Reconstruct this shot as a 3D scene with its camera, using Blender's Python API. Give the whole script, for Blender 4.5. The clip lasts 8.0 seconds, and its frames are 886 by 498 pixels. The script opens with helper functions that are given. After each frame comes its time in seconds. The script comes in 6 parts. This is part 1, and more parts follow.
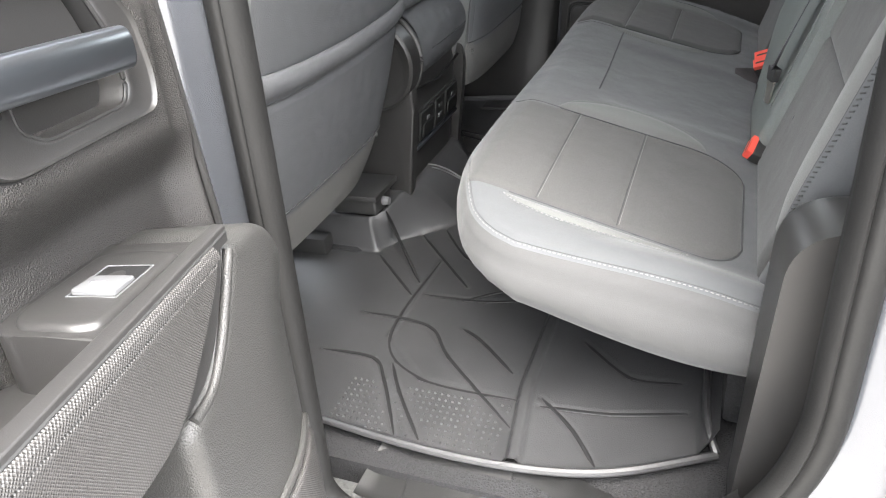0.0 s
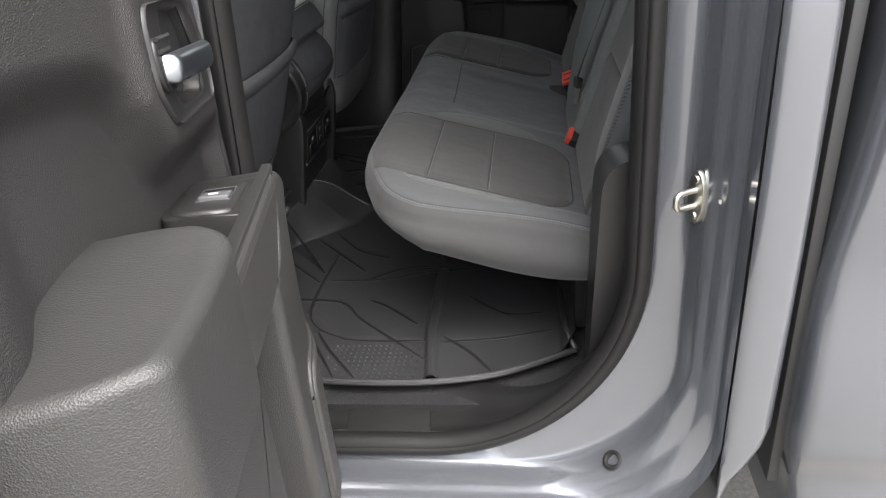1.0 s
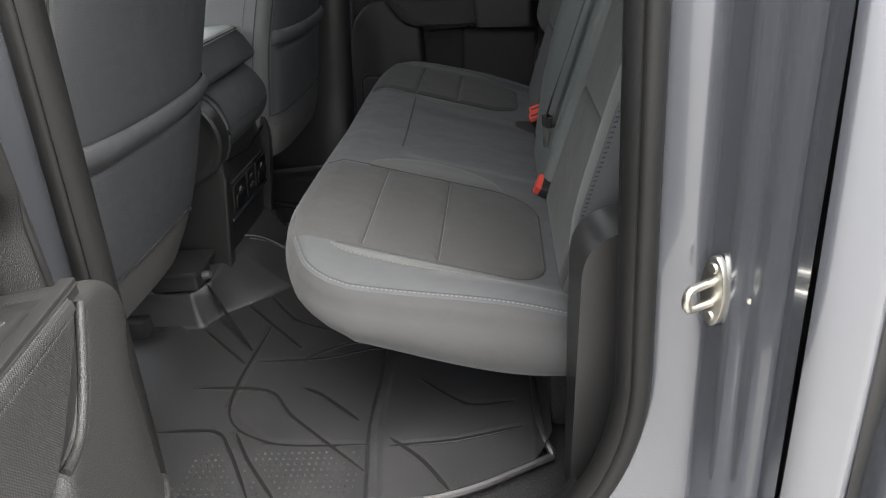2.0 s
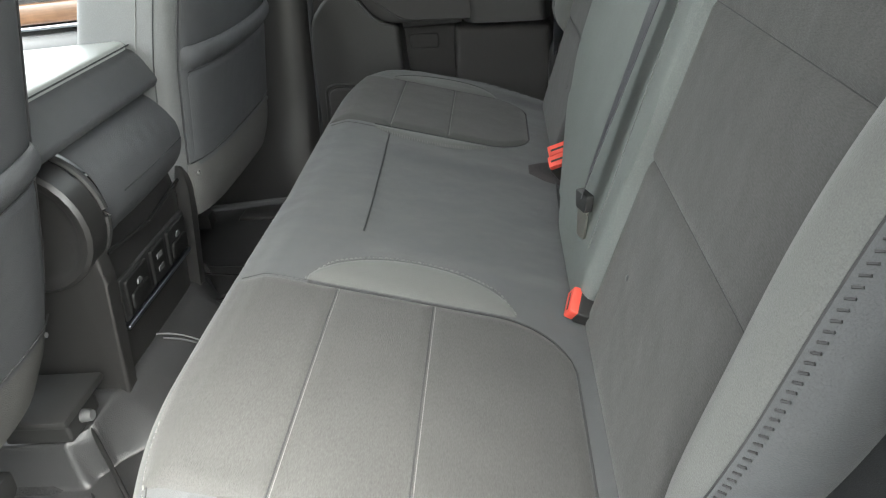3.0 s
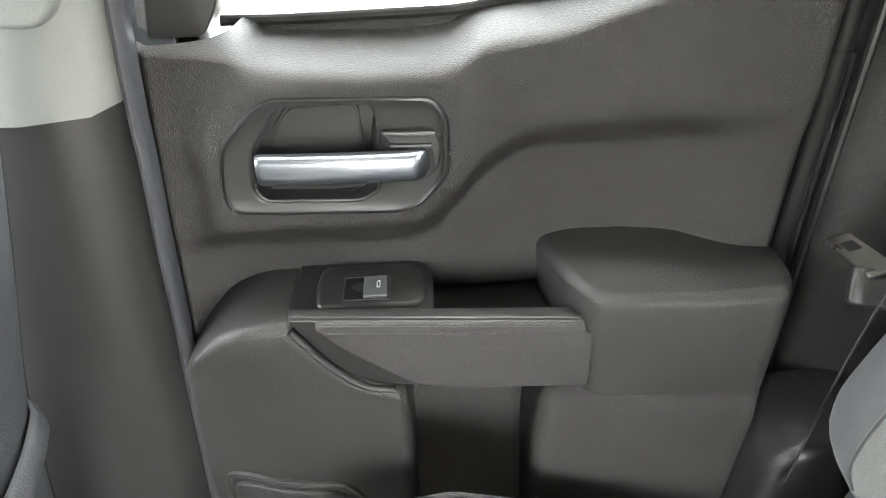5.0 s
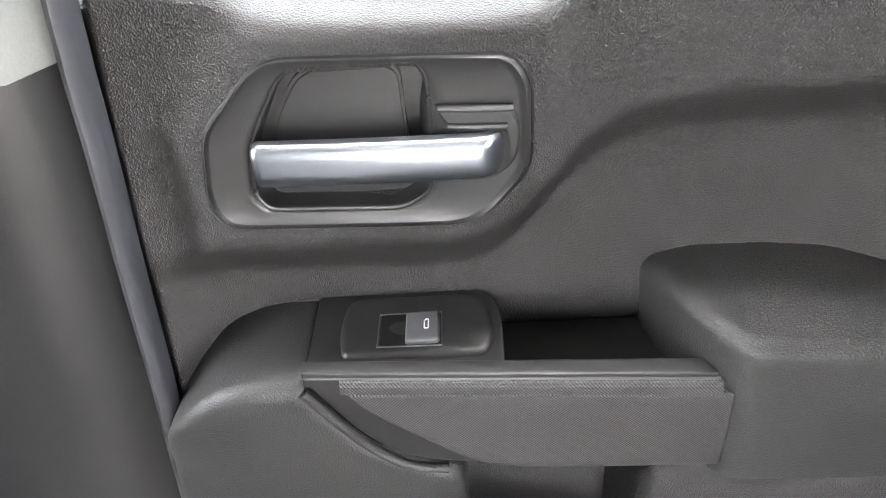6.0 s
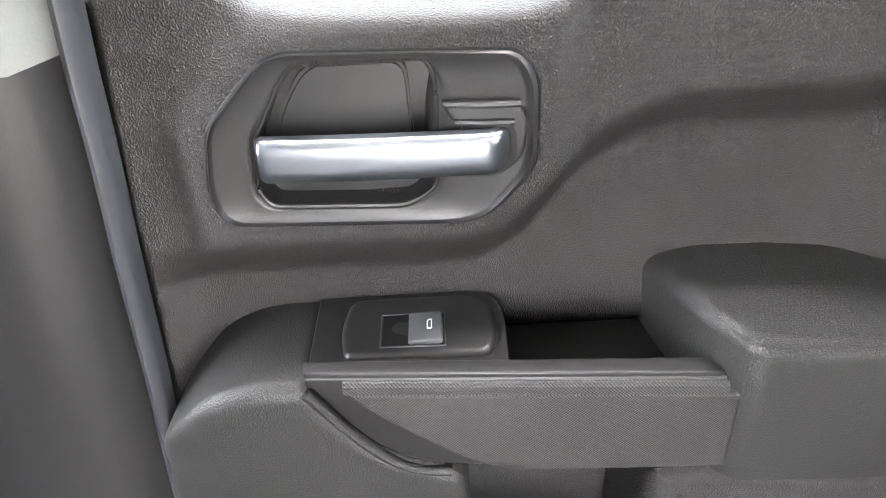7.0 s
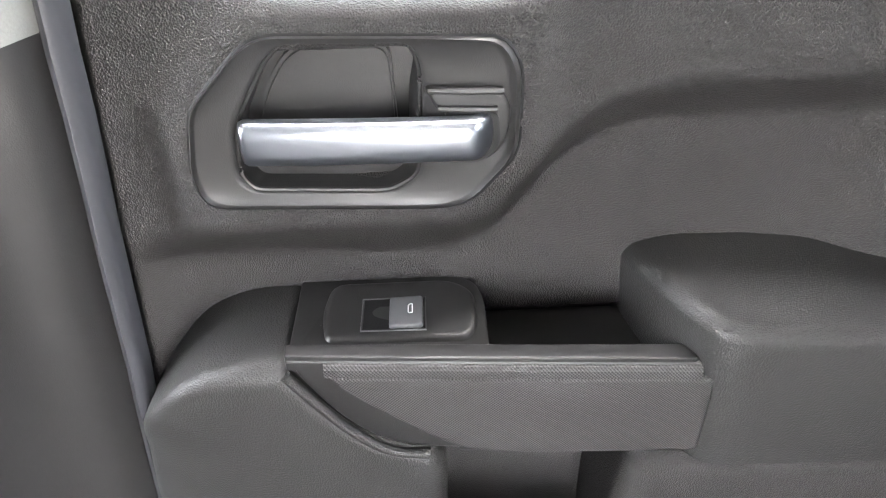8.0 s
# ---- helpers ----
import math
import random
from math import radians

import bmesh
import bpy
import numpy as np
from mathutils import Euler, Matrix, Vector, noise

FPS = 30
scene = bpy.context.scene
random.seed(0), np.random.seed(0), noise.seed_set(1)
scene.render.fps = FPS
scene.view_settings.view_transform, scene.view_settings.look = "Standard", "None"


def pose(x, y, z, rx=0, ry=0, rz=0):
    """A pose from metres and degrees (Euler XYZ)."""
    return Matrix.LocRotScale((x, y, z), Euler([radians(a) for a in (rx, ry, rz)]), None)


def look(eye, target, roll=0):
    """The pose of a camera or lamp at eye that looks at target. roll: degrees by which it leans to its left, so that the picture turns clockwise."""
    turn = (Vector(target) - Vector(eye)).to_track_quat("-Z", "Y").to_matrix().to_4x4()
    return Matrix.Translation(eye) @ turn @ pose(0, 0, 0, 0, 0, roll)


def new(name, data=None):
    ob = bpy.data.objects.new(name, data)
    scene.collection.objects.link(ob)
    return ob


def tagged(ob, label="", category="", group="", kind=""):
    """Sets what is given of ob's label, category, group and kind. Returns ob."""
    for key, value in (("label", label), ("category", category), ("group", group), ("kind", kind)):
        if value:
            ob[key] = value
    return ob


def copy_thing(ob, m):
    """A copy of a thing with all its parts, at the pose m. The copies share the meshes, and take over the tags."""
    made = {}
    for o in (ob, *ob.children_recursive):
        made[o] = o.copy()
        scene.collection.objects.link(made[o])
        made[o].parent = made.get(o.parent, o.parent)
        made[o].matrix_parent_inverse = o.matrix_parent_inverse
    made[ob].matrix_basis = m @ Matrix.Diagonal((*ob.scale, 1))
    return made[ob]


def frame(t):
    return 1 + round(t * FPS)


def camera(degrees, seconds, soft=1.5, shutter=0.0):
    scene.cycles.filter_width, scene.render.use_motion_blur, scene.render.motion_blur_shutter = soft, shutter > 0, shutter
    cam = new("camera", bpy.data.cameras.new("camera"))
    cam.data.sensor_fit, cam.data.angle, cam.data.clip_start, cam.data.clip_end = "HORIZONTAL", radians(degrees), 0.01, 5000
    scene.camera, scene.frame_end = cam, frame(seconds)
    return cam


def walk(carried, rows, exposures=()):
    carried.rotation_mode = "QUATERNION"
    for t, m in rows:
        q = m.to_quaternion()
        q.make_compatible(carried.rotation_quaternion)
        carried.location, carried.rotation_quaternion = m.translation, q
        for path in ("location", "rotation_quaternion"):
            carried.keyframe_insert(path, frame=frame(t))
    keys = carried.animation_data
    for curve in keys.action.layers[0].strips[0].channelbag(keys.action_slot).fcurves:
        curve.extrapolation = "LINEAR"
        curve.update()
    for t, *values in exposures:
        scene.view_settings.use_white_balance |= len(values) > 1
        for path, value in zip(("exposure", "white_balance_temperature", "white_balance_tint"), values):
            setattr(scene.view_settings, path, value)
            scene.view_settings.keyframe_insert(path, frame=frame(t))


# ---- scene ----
cam = camera(65.0, 8.0, soft=1.15)
PATH = [
    (0, (0.249, -1.319, 1.454), (-0.467, 0.242, 0.428), -7.2),
    (0.5, (0.272, -1.529, 1.476), (-0.2, 0.162, 0.518), -7.1),
    (1, (0.223, -1.676, 1.5), (-0.055, 0.062, 0.551), -5.8),
    (1.2, (0.208, -1.675, 1.506), (-0.012, 0.073, 0.56), -5.3),
    (2.3, (0.268, -1.22, 1.437), (0.053, 0.562, 0.554), -6.2),
    (2.5, (0.28, -1.107, 1.459), (0.045, 0.66, 0.551), -6.4),
    (3, (0.232, -0.86, 1.44), (0.017, 0.871, 0.462), -7.3),
    (3.3, (0.171, -0.641, 1.521), (-0.031, 1.042, 0.459), -9.1),
    (3.5, (0.143, -0.53, 1.64), (-0.02, 1.121, 0.523), -8.7),
    (4, (0.074, -0.19, 1.739), (0.071, 1.414, 0.545), -5.0),
    (4.5, (0.045, 0.161, 1.729), (0.063, 1.707, 0.46), -3.2),
    (5, (0.02, 0.38, 1.609), (0.03, 1.995, 0.429), -2.7),
    (5.2, (0.018, 0.445, 1.583), (-0.066, 2.053, 0.396), -4.6),
    (6.3, (-0.019, 0.535, 1.497), (-0.062, 2.187, 0.375), -4.1),
    (6.5, (-0.02, 0.534, 1.496), (-0.053, 2.193, 0.38), -3.9),
    (7, (-0.023, 0.531, 1.5), (-0.041, 2.193, 0.386), -3.5),
    (7.5, (-0.022, 0.529, 1.502), (-0.026, 2.189, 0.386), -2.9),
    (8, (-0.023, 0.528, 1.502), (0.01, 2.164, 0.352), -1.7),
]
walk(cam, [(t, look(eye, target, roll)) for t, eye, target, roll in PATH],
     exposures=[(0.0, 4.6, 6650, 9), (0.5, 3.85, 6650, 10), (1.0, 2.95, 6650, 10), (2.3, 3.55, 6650, 8), (2.5, 3.85, 6650, 7), (3.0, 4.75, 6750, 3), (3.5, 5.35, 7000, -3), (4.0, 5.6, 7100, -1), (4.5, 6.55, 7000, 0), (5.0, 6.7, 6850, 6), (6.5, 7.05, 6650, 12), (8.0, 7.05, 6650, 12)])

# ---- light ----
world = bpy.data.worlds.new("sky")
scene.world = world
world.use_nodes = True
wn = world.node_tree.nodes
sky = wn.new("ShaderNodeTexSky")
sky.sky_type, sky.sun_disc = "NISHITA", False
sky.sun_elevation, sky.sun_rotation = radians(64), radians(138)
sky.air_density, sky.dust_density = 1.0, 4.0
wn["Background"].inputs["Strength"].default_value = 0.15
pale = wn.new("ShaderNodeHueSaturation")     # a veil of high cloud
pale.inputs["Saturation"].default_value = 0.25
world.node_tree.links.new(sky.outputs["Color"], pale.inputs["Color"])
world.node_tree.links.new(pale.outputs["Color"], wn["Background"].inputs["Color"])
sun_data = bpy.data.lights.new("sun", "SUN")
sun_data.energy, sun_data.angle, sun_data.color = 0.4, radians(60), (1.0, 0.98, 0.95)
sun = new("sun", sun_data)
sun.matrix_world = look((0.8, -0.9, 2.5), (0, 0, 0))

# ---- materials ----
def material(name, color, rough=0.5, metal=0.0, grain=0.0, grain_size=0.002, blotch=0.12, blotch_size=0.12, second=None,
             bump=0.0, coat=0.0, kind="noise", spec=0.5, sheen=0.0, vary=0.08, stretch=(1, 1, 1), folds=0.0, specks=0.0):
    """A procedural surface: blotches of colour and roughness, and a fine relief of the given size in metres."""
    m = bpy.data.materials.new(name)
    m.use_nodes = True
    n, l = m.node_tree.nodes, m.node_tree.links
    bsdf = n["Principled BSDF"]
    coords = n.new("ShaderNodeTexCoord")
    mapping = n.new("ShaderNodeMapping")
    mapping.inputs["Scale"].default_value = stretch
    if kind in ("weave", "mesh"):
        mapping.inputs["Rotation"].default_value = (0, radians(45), 0)
    l.new(coords.outputs["Object"], mapping.inputs["Vector"])
    big = n.new("ShaderNodeTexNoise")
    big.inputs["Scale"].default_value, big.inputs["Detail"].default_value = 1 / blotch_size, 4
    l.new(coords.outputs["Object"], big.inputs["Vector"])
    ramp = n.new("ShaderNodeMix")
    ramp.data_type = "RGBA"
    dark = tuple(c * (1 - blotch) for c in color)
    lite = second if second else tuple(min(1, c * (1 + blotch)) for c in color)
    ramp.inputs["A"].default_value, ramp.inputs["B"].default_value = (*dark, 1), (*lite, 1)
    l.new(big.outputs["Fac"], ramp.inputs["Factor"])
    out = ramp.outputs["Result"]
    if kind == "weave":
        fine = n.new("ShaderNodeTexBrick")
        fine.inputs["Scale"].default_value = 1 / grain_size
        fine.inputs["Mortar Size"].default_value, fine.inputs["Mortar Smooth"].default_value = 0.12, 1.0
        fine.inputs["Brick Width"].default_value, fine.inputs["Row Height"].default_value = 1.0, 0.6
        fine.inputs["Color1"].default_value, fine.inputs["Color2"].default_value, fine.inputs["Mortar"].default_value = (1, 1, 1, 1), (0.75, 0.75, 0.75, 1), (0.3, 0.3, 0.3, 1)
        relief = fine.outputs["Color"]
    elif kind in ("cells", "mesh"):
        fine = n.new("ShaderNodeTexVoronoi")
        fine.inputs["Randomness"].default_value = 1.0 if kind == "cells" else 0.0
        fine.inputs["Scale"].default_value = 1 / grain_size
        relief = fine.outputs["Distance"]
    else:
        fine = n.new("ShaderNodeTexNoise")
        fine.inputs["Scale"].default_value, fine.inputs["Detail"].default_value = 1 / grain_size, 3
        relief = fine.outputs["Fac"]
    l.new(mapping.outputs["Vector"], fine.inputs["Vector"])
    if grain:
        mix = n.new("ShaderNodeMix")
        mix.data_type, mix.blend_type = "RGBA", "OVERLAY"
        mix.inputs["Factor"].default_value = grain
        l.new(out, mix.inputs["A"])
        l.new(relief, mix.inputs["B"])
        out = mix.outputs["Result"]
    if specks:
        # crumbs of pale dust, a few millimetres apart and uneven
        dots = n.new("ShaderNodeTexVoronoi")
        dots.inputs["Scale"].default_value = 42
        l.new(coords.outputs["Object"], dots.inputs["Vector"])
        spot = n.new("ShaderNodeMapRange")
        spot.inputs["From Min"].default_value, spot.inputs["From Max"].default_value = 0.035, 0.015
        l.new(dots.outputs["Distance"], spot.inputs["Value"])
        pick = n.new("ShaderNodeSeparateColor")
        l.new(dots.outputs["Color"], pick.inputs["Color"])
        some = n.new("ShaderNodeMath")
        some.operation = "GREATER_THAN"
        some.inputs[1].default_value = 0.75
        l.new(pick.outputs["Red"], some.inputs[0])
        both = n.new("ShaderNodeMath")
        both.operation = "MULTIPLY"
        l.new(spot.outputs["Result"], both.inputs[0])
        l.new(some.outputs["Value"], both.inputs[1])
        weak = n.new("ShaderNodeMath")
        weak.operation = "MULTIPLY"
        weak.inputs[1].default_value = specks
        l.new(both.outputs["Value"], weak.inputs[0])
        dust = n.new("ShaderNodeMix")
        dust.data_type = "RGBA"
        dust.inputs["B"].default_value = (0.22, 0.21, 0.19, 1)
        l.new(weak.outputs["Value"], dust.inputs["Factor"])
        l.new(out, dust.inputs["A"])
        out = dust.outputs["Result"]
    l.new(out, bsdf.inputs["Base Color"])
    rr = n.new("ShaderNodeMapRange")
    rr.inputs["To Min"].default_value, rr.inputs["To Max"].default_value = max(0.02, rough - vary), min(1, rough + vary)
    l.new(big.outputs["Fac"], rr.inputs["Value"])
    l.new(rr.outputs["Result"], bsdf.inputs["Roughness"])
    bsdf.inputs["Metallic"].default_value = metal
    bsdf.inputs["Coat Weight"].default_value = coat
    bsdf.inputs["Coat Roughness"].default_value = 0.06
    bsdf.inputs["Specular IOR Level"].default_value = spec
    bsdf.inputs["Sheen Weight"].default_value = sheen
    if bump:
        b = n.new("ShaderNodeBump")
        b.inputs["Strength"].default_value, b.inputs["Distance"].default_value = bump, grain_size
        l.new(relief, b.inputs["Height"])
        l.new(b.outputs["Normal"], bsdf.inputs["Normal"])
        if folds:
            soft = n.new("ShaderNodeTexNoise")
            soft.inputs["Scale"].default_value, soft.inputs["Detail"].default_value = 14, 2
            l.new(coords.outputs["Object"], soft.inputs["Vector"])
            b2 = n.new("ShaderNodeBump")
            b2.inputs["Strength"].default_value, b2.inputs["Distance"].default_value = folds, 0.02
            l.new(soft.outputs["Fac"], b2.inputs["Height"])
            l.new(b2.outputs["Normal"], b.inputs["Normal"])
    return m


TRIM = material("charcoal_trim", (0.0255, 0.0240, 0.0232), 0.45, grain=0.45, grain_size=0.0012, bump=0.75, blotch=0.10, kind="cells", spec=0.38, specks=0.3)
TRIM_SMOOTH = material("smooth_black_plastic", (0.0195, 0.0189, 0.0187), 0.38, grain=0.12, grain_size=0.0009, bump=0.15, blotch=0.12, spec=0.45, specks=0.3)
TRIM_SOFT = material("soft_armrest_vinyl", (0.0265, 0.0260, 0.0252), 0.44, grain=0.3, grain_size=0.0013, bump=0.33, blotch=0.08, kind="cells", spec=0.38, specks=0.3)
MESHCLOTH = material("ribbed_grip_plastic", (0.0300, 0.0285, 0.0278), 0.42, grain=0.5, grain_size=0.0016, bump=0.6, kind="mesh", spec=0.45, specks=0.3)
LIGHT_TRIM = material("light_grey_pillar_plastic", (0.185, 0.190, 0.180), 0.6, grain=0.1, grain_size=0.0015, bump=0.15, blotch=0.05)
FABRIC = material("grey_seat_cloth", (0.065, 0.0675, 0.0705), 0.85, grain=0.2, grain_size=0.0010, bump=0.35, blotch=0.10, spec=0.25, sheen=0.15, folds=0.22)
INSERT = material("dark_insert_cloth", (0.0530, 0.0525, 0.0515), 0.9, grain=0.4, grain_size=0.0009, bump=0.5, blotch=0.14, spec=0.2, sheen=0.12, folds=0.15, stretch=(1, 0.22, 1))
SIDECLOTH = material("dark_seat_side_cloth", (0.0475, 0.0475, 0.0475), 0.85, grain=0.2, grain_size=0.0010, bump=0.3, blotch=0.10, spec=0.25, sheen=0.12, folds=0.2)
BAND = material("pale_accent_cloth", (0.098, 0.100, 0.097), 0.9, grain=0.3, grain_size=0.0011, bump=0.4, blotch=0.08, spec=0.2, sheen=0.15)
MIDCLOTH = material("grey_green_seat_vinyl", (0.128, 0.139, 0.133), 0.62, grain=0.15, grain_size=0.0014, bump=0.2, blotch=0.06, kind="cells", spec=0.4, folds=0.12)
SEATBACK = material("slate_seat_back_vinyl", (0.060, 0.0615, 0.0655), 0.62, grain=0.15, grain_size=0.0016, bump=0.25, blotch=0.08, kind="cells", spec=0.4, folds=0.25)
SKIRT = material("dim_grey_skirt_vinyl", (0.090, 0.0885, 0.0855), 0.7, grain=0.2, grain_size=0.0018, bump=0.3, blotch=0.1, kind="cells", spec=0.3, folds=0.2)
SEATSIDE = material("grey_vinyl_bolster", (0.106, 0.108, 0.108), 0.55, grain=0.12, grain_size=0.0016, bump=0.2, blotch=0.06, kind="cells", spec=0.45, folds=0.25)
CONSOLE_TOP = material("pale_grey_armrest_vinyl", (0.32, 0.335, 0.32), 0.5, grain=0.1, grain_size=0.0016, bump=0.15, blotch=0.05, kind="cells")
# stitching thread; also drawn as the highlight beside insert seams
THREAD_PALE = material("grey_thread", (0.135, 0.135, 0.132), 0.8, grain=0.2, grain_size=0.001, blotch=0.15, blotch_size=0.01)
THREAD_DARK = material("seam_thread", (0.030, 0.030, 0.032), 0.8, grain=0.2, grain_size=0.001, blotch=0.15, blotch_size=0.01)
RUBBER = material("black_rubber_seal", (0.0085, 0.0084, 0.0083), 0.55, grain=0.15, grain_size=0.003, bump=0.1, blotch=0.2, second=(0.013, 0.0128, 0.0126), spec=0.25)
MAT = material("black_floor_mat_rubber", (0.021, 0.0213, 0.0225), 0.38, grain=0.3, grain_size=0.0016, bump=0.3, blotch=0.3, blotch_size=0.11, second=(0.044, 0.044, 0.0455), spec=0.5, specks=0.6)
# near black, standing in for the shade in grooves, gaps and wells
RECESS_SHADE = material("black_recess_shade", (0.012, 0.012, 0.0124), 0.4, grain=0.2, grain_size=0.002, bump=0.1, blotch=0.2, spec=0.2)
CARPET = material("charcoal_carpet", (0.022, 0.022, 0.023), 0.97, grain=0.6, grain_size=0.003, bump=0.9, blotch=0.2, spec=0.1)
# paint of the pillar flange, with the shade there mixed into its colour
FLANGE = material("shade_darkened_flange_paint", (0.040, 0.041, 0.046), 0.40, blotch=0.04, blotch_size=0.2, vary=0.04)
PAINT = material("grey_metallic_paint", (0.158, 0.166, 0.184), 0.24, metal=0.66, coat=1.0, blotch=0.02, blotch_size=0.4, vary=0.02)
CHROME = material("satin_chrome", (0.37, 0.395, 0.435), 0.30, metal=1.0, blotch=0.01, blotch_size=0.3, vary=0.01)
ZINC = material("zinc_plated_steel", (0.62, 0.60, 0.54), 0.3, metal=1.0, blotch=0.15, blotch_size=0.02)
RED = material("red_buckle_plastic", (0.62, 0.075, 0.052), 0.42, blotch=0.08, blotch_size=0.02)
BELT = material("charcoal_belt_webbing", (0.042, 0.042, 0.048), 0.6, grain=0.3, grain_size=0.002, bump=0.3, blotch=0.08, kind="cells", spec=0.4)
SILL = material("scuffed_black_sill_plastic", (0.0075, 0.0075, 0.0075), 0.42, grain=0.2, grain_size=0.0012, bump=0.2, blotch=0.25, blotch_size=0.05, second=(0.013, 0.013, 0.013), kind="cells", spec=0.25, specks=0.5)
BUCKLE_PATCH = material("dark_patch_cloth", (0.052, 0.047, 0.048), 0.95, grain=0.4, grain_size=0.0016, bump=0.4, blotch=0.15, kind="cells", spec=0.15)
WHITE = material("white_print", (0.75, 0.75, 0.75), 0.6, blotch=0.02)
SWITCH = material("grey_switch_key", (0.075, 0.076, 0.079), 0.5, blotch=0.06, blotch_size=0.02)
# black plastic parts, and the painted shade in narrow gaps
BLACK = material("black_plastic_and_gap_shade", (0.018, 0.018, 0.018), 0.5, blotch=0.1)
HEADLINER = material("pale_headliner_cloth", (0.62, 0.62, 0.59), 0.95, grain=0.3, grain_size=0.002, bump=0.3, blotch=0.05)
WOOD = material("brown_wood_trim", (0.16, 0.085, 0.045), 0.35, grain=0.6, grain_size=0.006, blotch=0.3, blotch_size=0.02, coat=0.4, stretch=(0.08, 1, 1))
ASPHALT = material("worn_pale_asphalt", (0.16, 0.151, 0.137), 0.9, grain=0.5, grain_size=0.012, bump=0.5, blotch=0.15, blotch_size=0.8)
TYRE = material("tyre_rubber", (0.05, 0.05, 0.051), 0.75, grain=0.3, grain_size=0.006, bump=0.3, blotch=0.2)
WHITE_PAINT = material("white_vehicle_paint", (0.72, 0.72, 0.71), 0.35, coat=0.5, blotch=0.03, blotch_size=0.5)


def window_glass(name, tint):
    """Thin tinted glass: light passes dyed, and the surface mirrors at a slant."""
    m = bpy.data.materials.new(name)
    m.use_nodes = True
    n, l = m.node_tree.nodes, m.node_tree.links
    clear, gloss, both, slant = n.new("ShaderNodeBsdfTransparent"), n.new("ShaderNodeBsdfGlossy"), n.new("ShaderNodeMixShader"), n.new("ShaderNodeFresnel")
    clear.inputs["Color"].default_value = (*tint, 1)
    gloss.inputs["Roughness"].default_value = 0.02
    slant.inputs["IOR"].default_value = 1.45
    l.new(slant.outputs["Fac"], both.inputs[0])
    l.new(clear.outputs["BSDF"], both.inputs[1])
    l.new(gloss.outputs["BSDF"], both.inputs[2])
    l.new(both.outputs["Shader"], n["Material Output"].inputs["Surface"])
    return m


GLASS = window_glass("tinted_glass", (0.68, 0.69, 0.68))
REAR_TINT = window_glass("dimming_rear_glass", (0.45, 0.46, 0.47))

# ---- building tools ----
MID = 0.10          # the cabin's middle line, across the truck


def thing(name, label, category, group="", kind="", at=(0, 0, 0)):
    ob = new(name)
    ob.empty_display_size = 0.05
    ob.location = at
    return tagged(ob, label, category, group, kind)


def part(name, bm, mat, parent, label="", sharp=38):
    """Links a bmesh as one mesh object under a thing or a part; edges steeper than sharp degrees stay hard."""
    bmesh.ops.recalc_face_normals(bm, faces=bm.faces)
    for f in bm.faces:
        f.smooth = True
    for e in bm.edges:
        if len(e.link_faces) == 2 and e.calc_face_angle(0) > radians(sharp):
            e.smooth = False
    me = bpy.data.meshes.new(name)
    bm.to_mesh(me)
    bm.free()
    me.materials.append(mat)
    ob = new(name, me)
    if parent is not None:
        ob.parent = parent
        base = parent
        while base.parent:
            base = base.parent
        top = base.location
        if parent is base:
            ob.location = -top
    if label:
        ob["label"] = label
    return ob


def structure(name, bm, mat, label, category, sharp=38):
    return tagged(part(name, bm, mat, None, "", sharp), label, category, kind="structure")


def grid(fn, nu, nv, bm=None, wrap=False):
    """A sheet of (nu+1) x (nv+1) points, fn(u, v) with u and v from 0 to 1. wrap closes it along u."""
    bm = bm or bmesh.new()
    cols = nu if wrap else nu + 1
    vs = [[bm.verts.new(fn(i / nu, j / nv)) for j in range(nv + 1)] for i in range(cols)]
    for i in range(nu):
        for j in range(nv):
            a, b = vs[i], vs[(i + 1) % cols]
            bm.faces.new((a[j], b[j], b[j + 1], a[j + 1]))
    return bm


def thick(bm, d):
    """Gives an open sheet a thickness along the vector d."""
    geo = bmesh.ops.extrude_face_region(bm, geom=bm.faces[:])
    bmesh.ops.translate(bm, vec=d, verts=[g for g in geo["geom"] if isinstance(g, bmesh.types.BMVert)])
    return bm


def box(lo, hi, bevel=0.0, seg=2, bm=None):
    own = bmesh.new()
    bmesh.ops.create_cube(own, size=1)
    for v in own.verts:
        v.co = Vector([(lo[k] + hi[k]) / 2 + v.co[k] * (hi[k] - lo[k]) for k in range(3)])
    if bevel:
        bmesh.ops.bevel(own, geom=own.edges[:], offset=bevel, segments=seg, affect="EDGES", profile=0.5, clamp_overlap=True)
    if bm is None:
        return own
    me = bpy.data.meshes.new("tmp")
    own.to_mesh(me)
    own.free()
    bm.from_mesh(me)
    bpy.data.meshes.remove(me)
    return bm


def rounded(points, seg=5):
    """A polygon of (x, y, radius) corners with the corners rounded."""
    out, n = [], len(points)
    for i in range(n):
        p = Vector(points[i][:2])
        r = points[i][2] if len(points[i]) > 2 else 0
        if r <= 0:
            out.append(tuple(p))
            continue
        a, b = Vector(points[i - 1][:2]) - p, Vector(points[(i + 1) % n][:2]) - p
        r = min(r, a.length * 0.48, b.length * 0.48)
        pa, pb = p + a.normalized() * r, p + b.normalized() * r
        for k in range(seg + 1):
            t = k / seg
            out.append(tuple(pa * (1 - t) ** 2 + p * 2 * t * (1 - t) + pb * t * t))
    return out


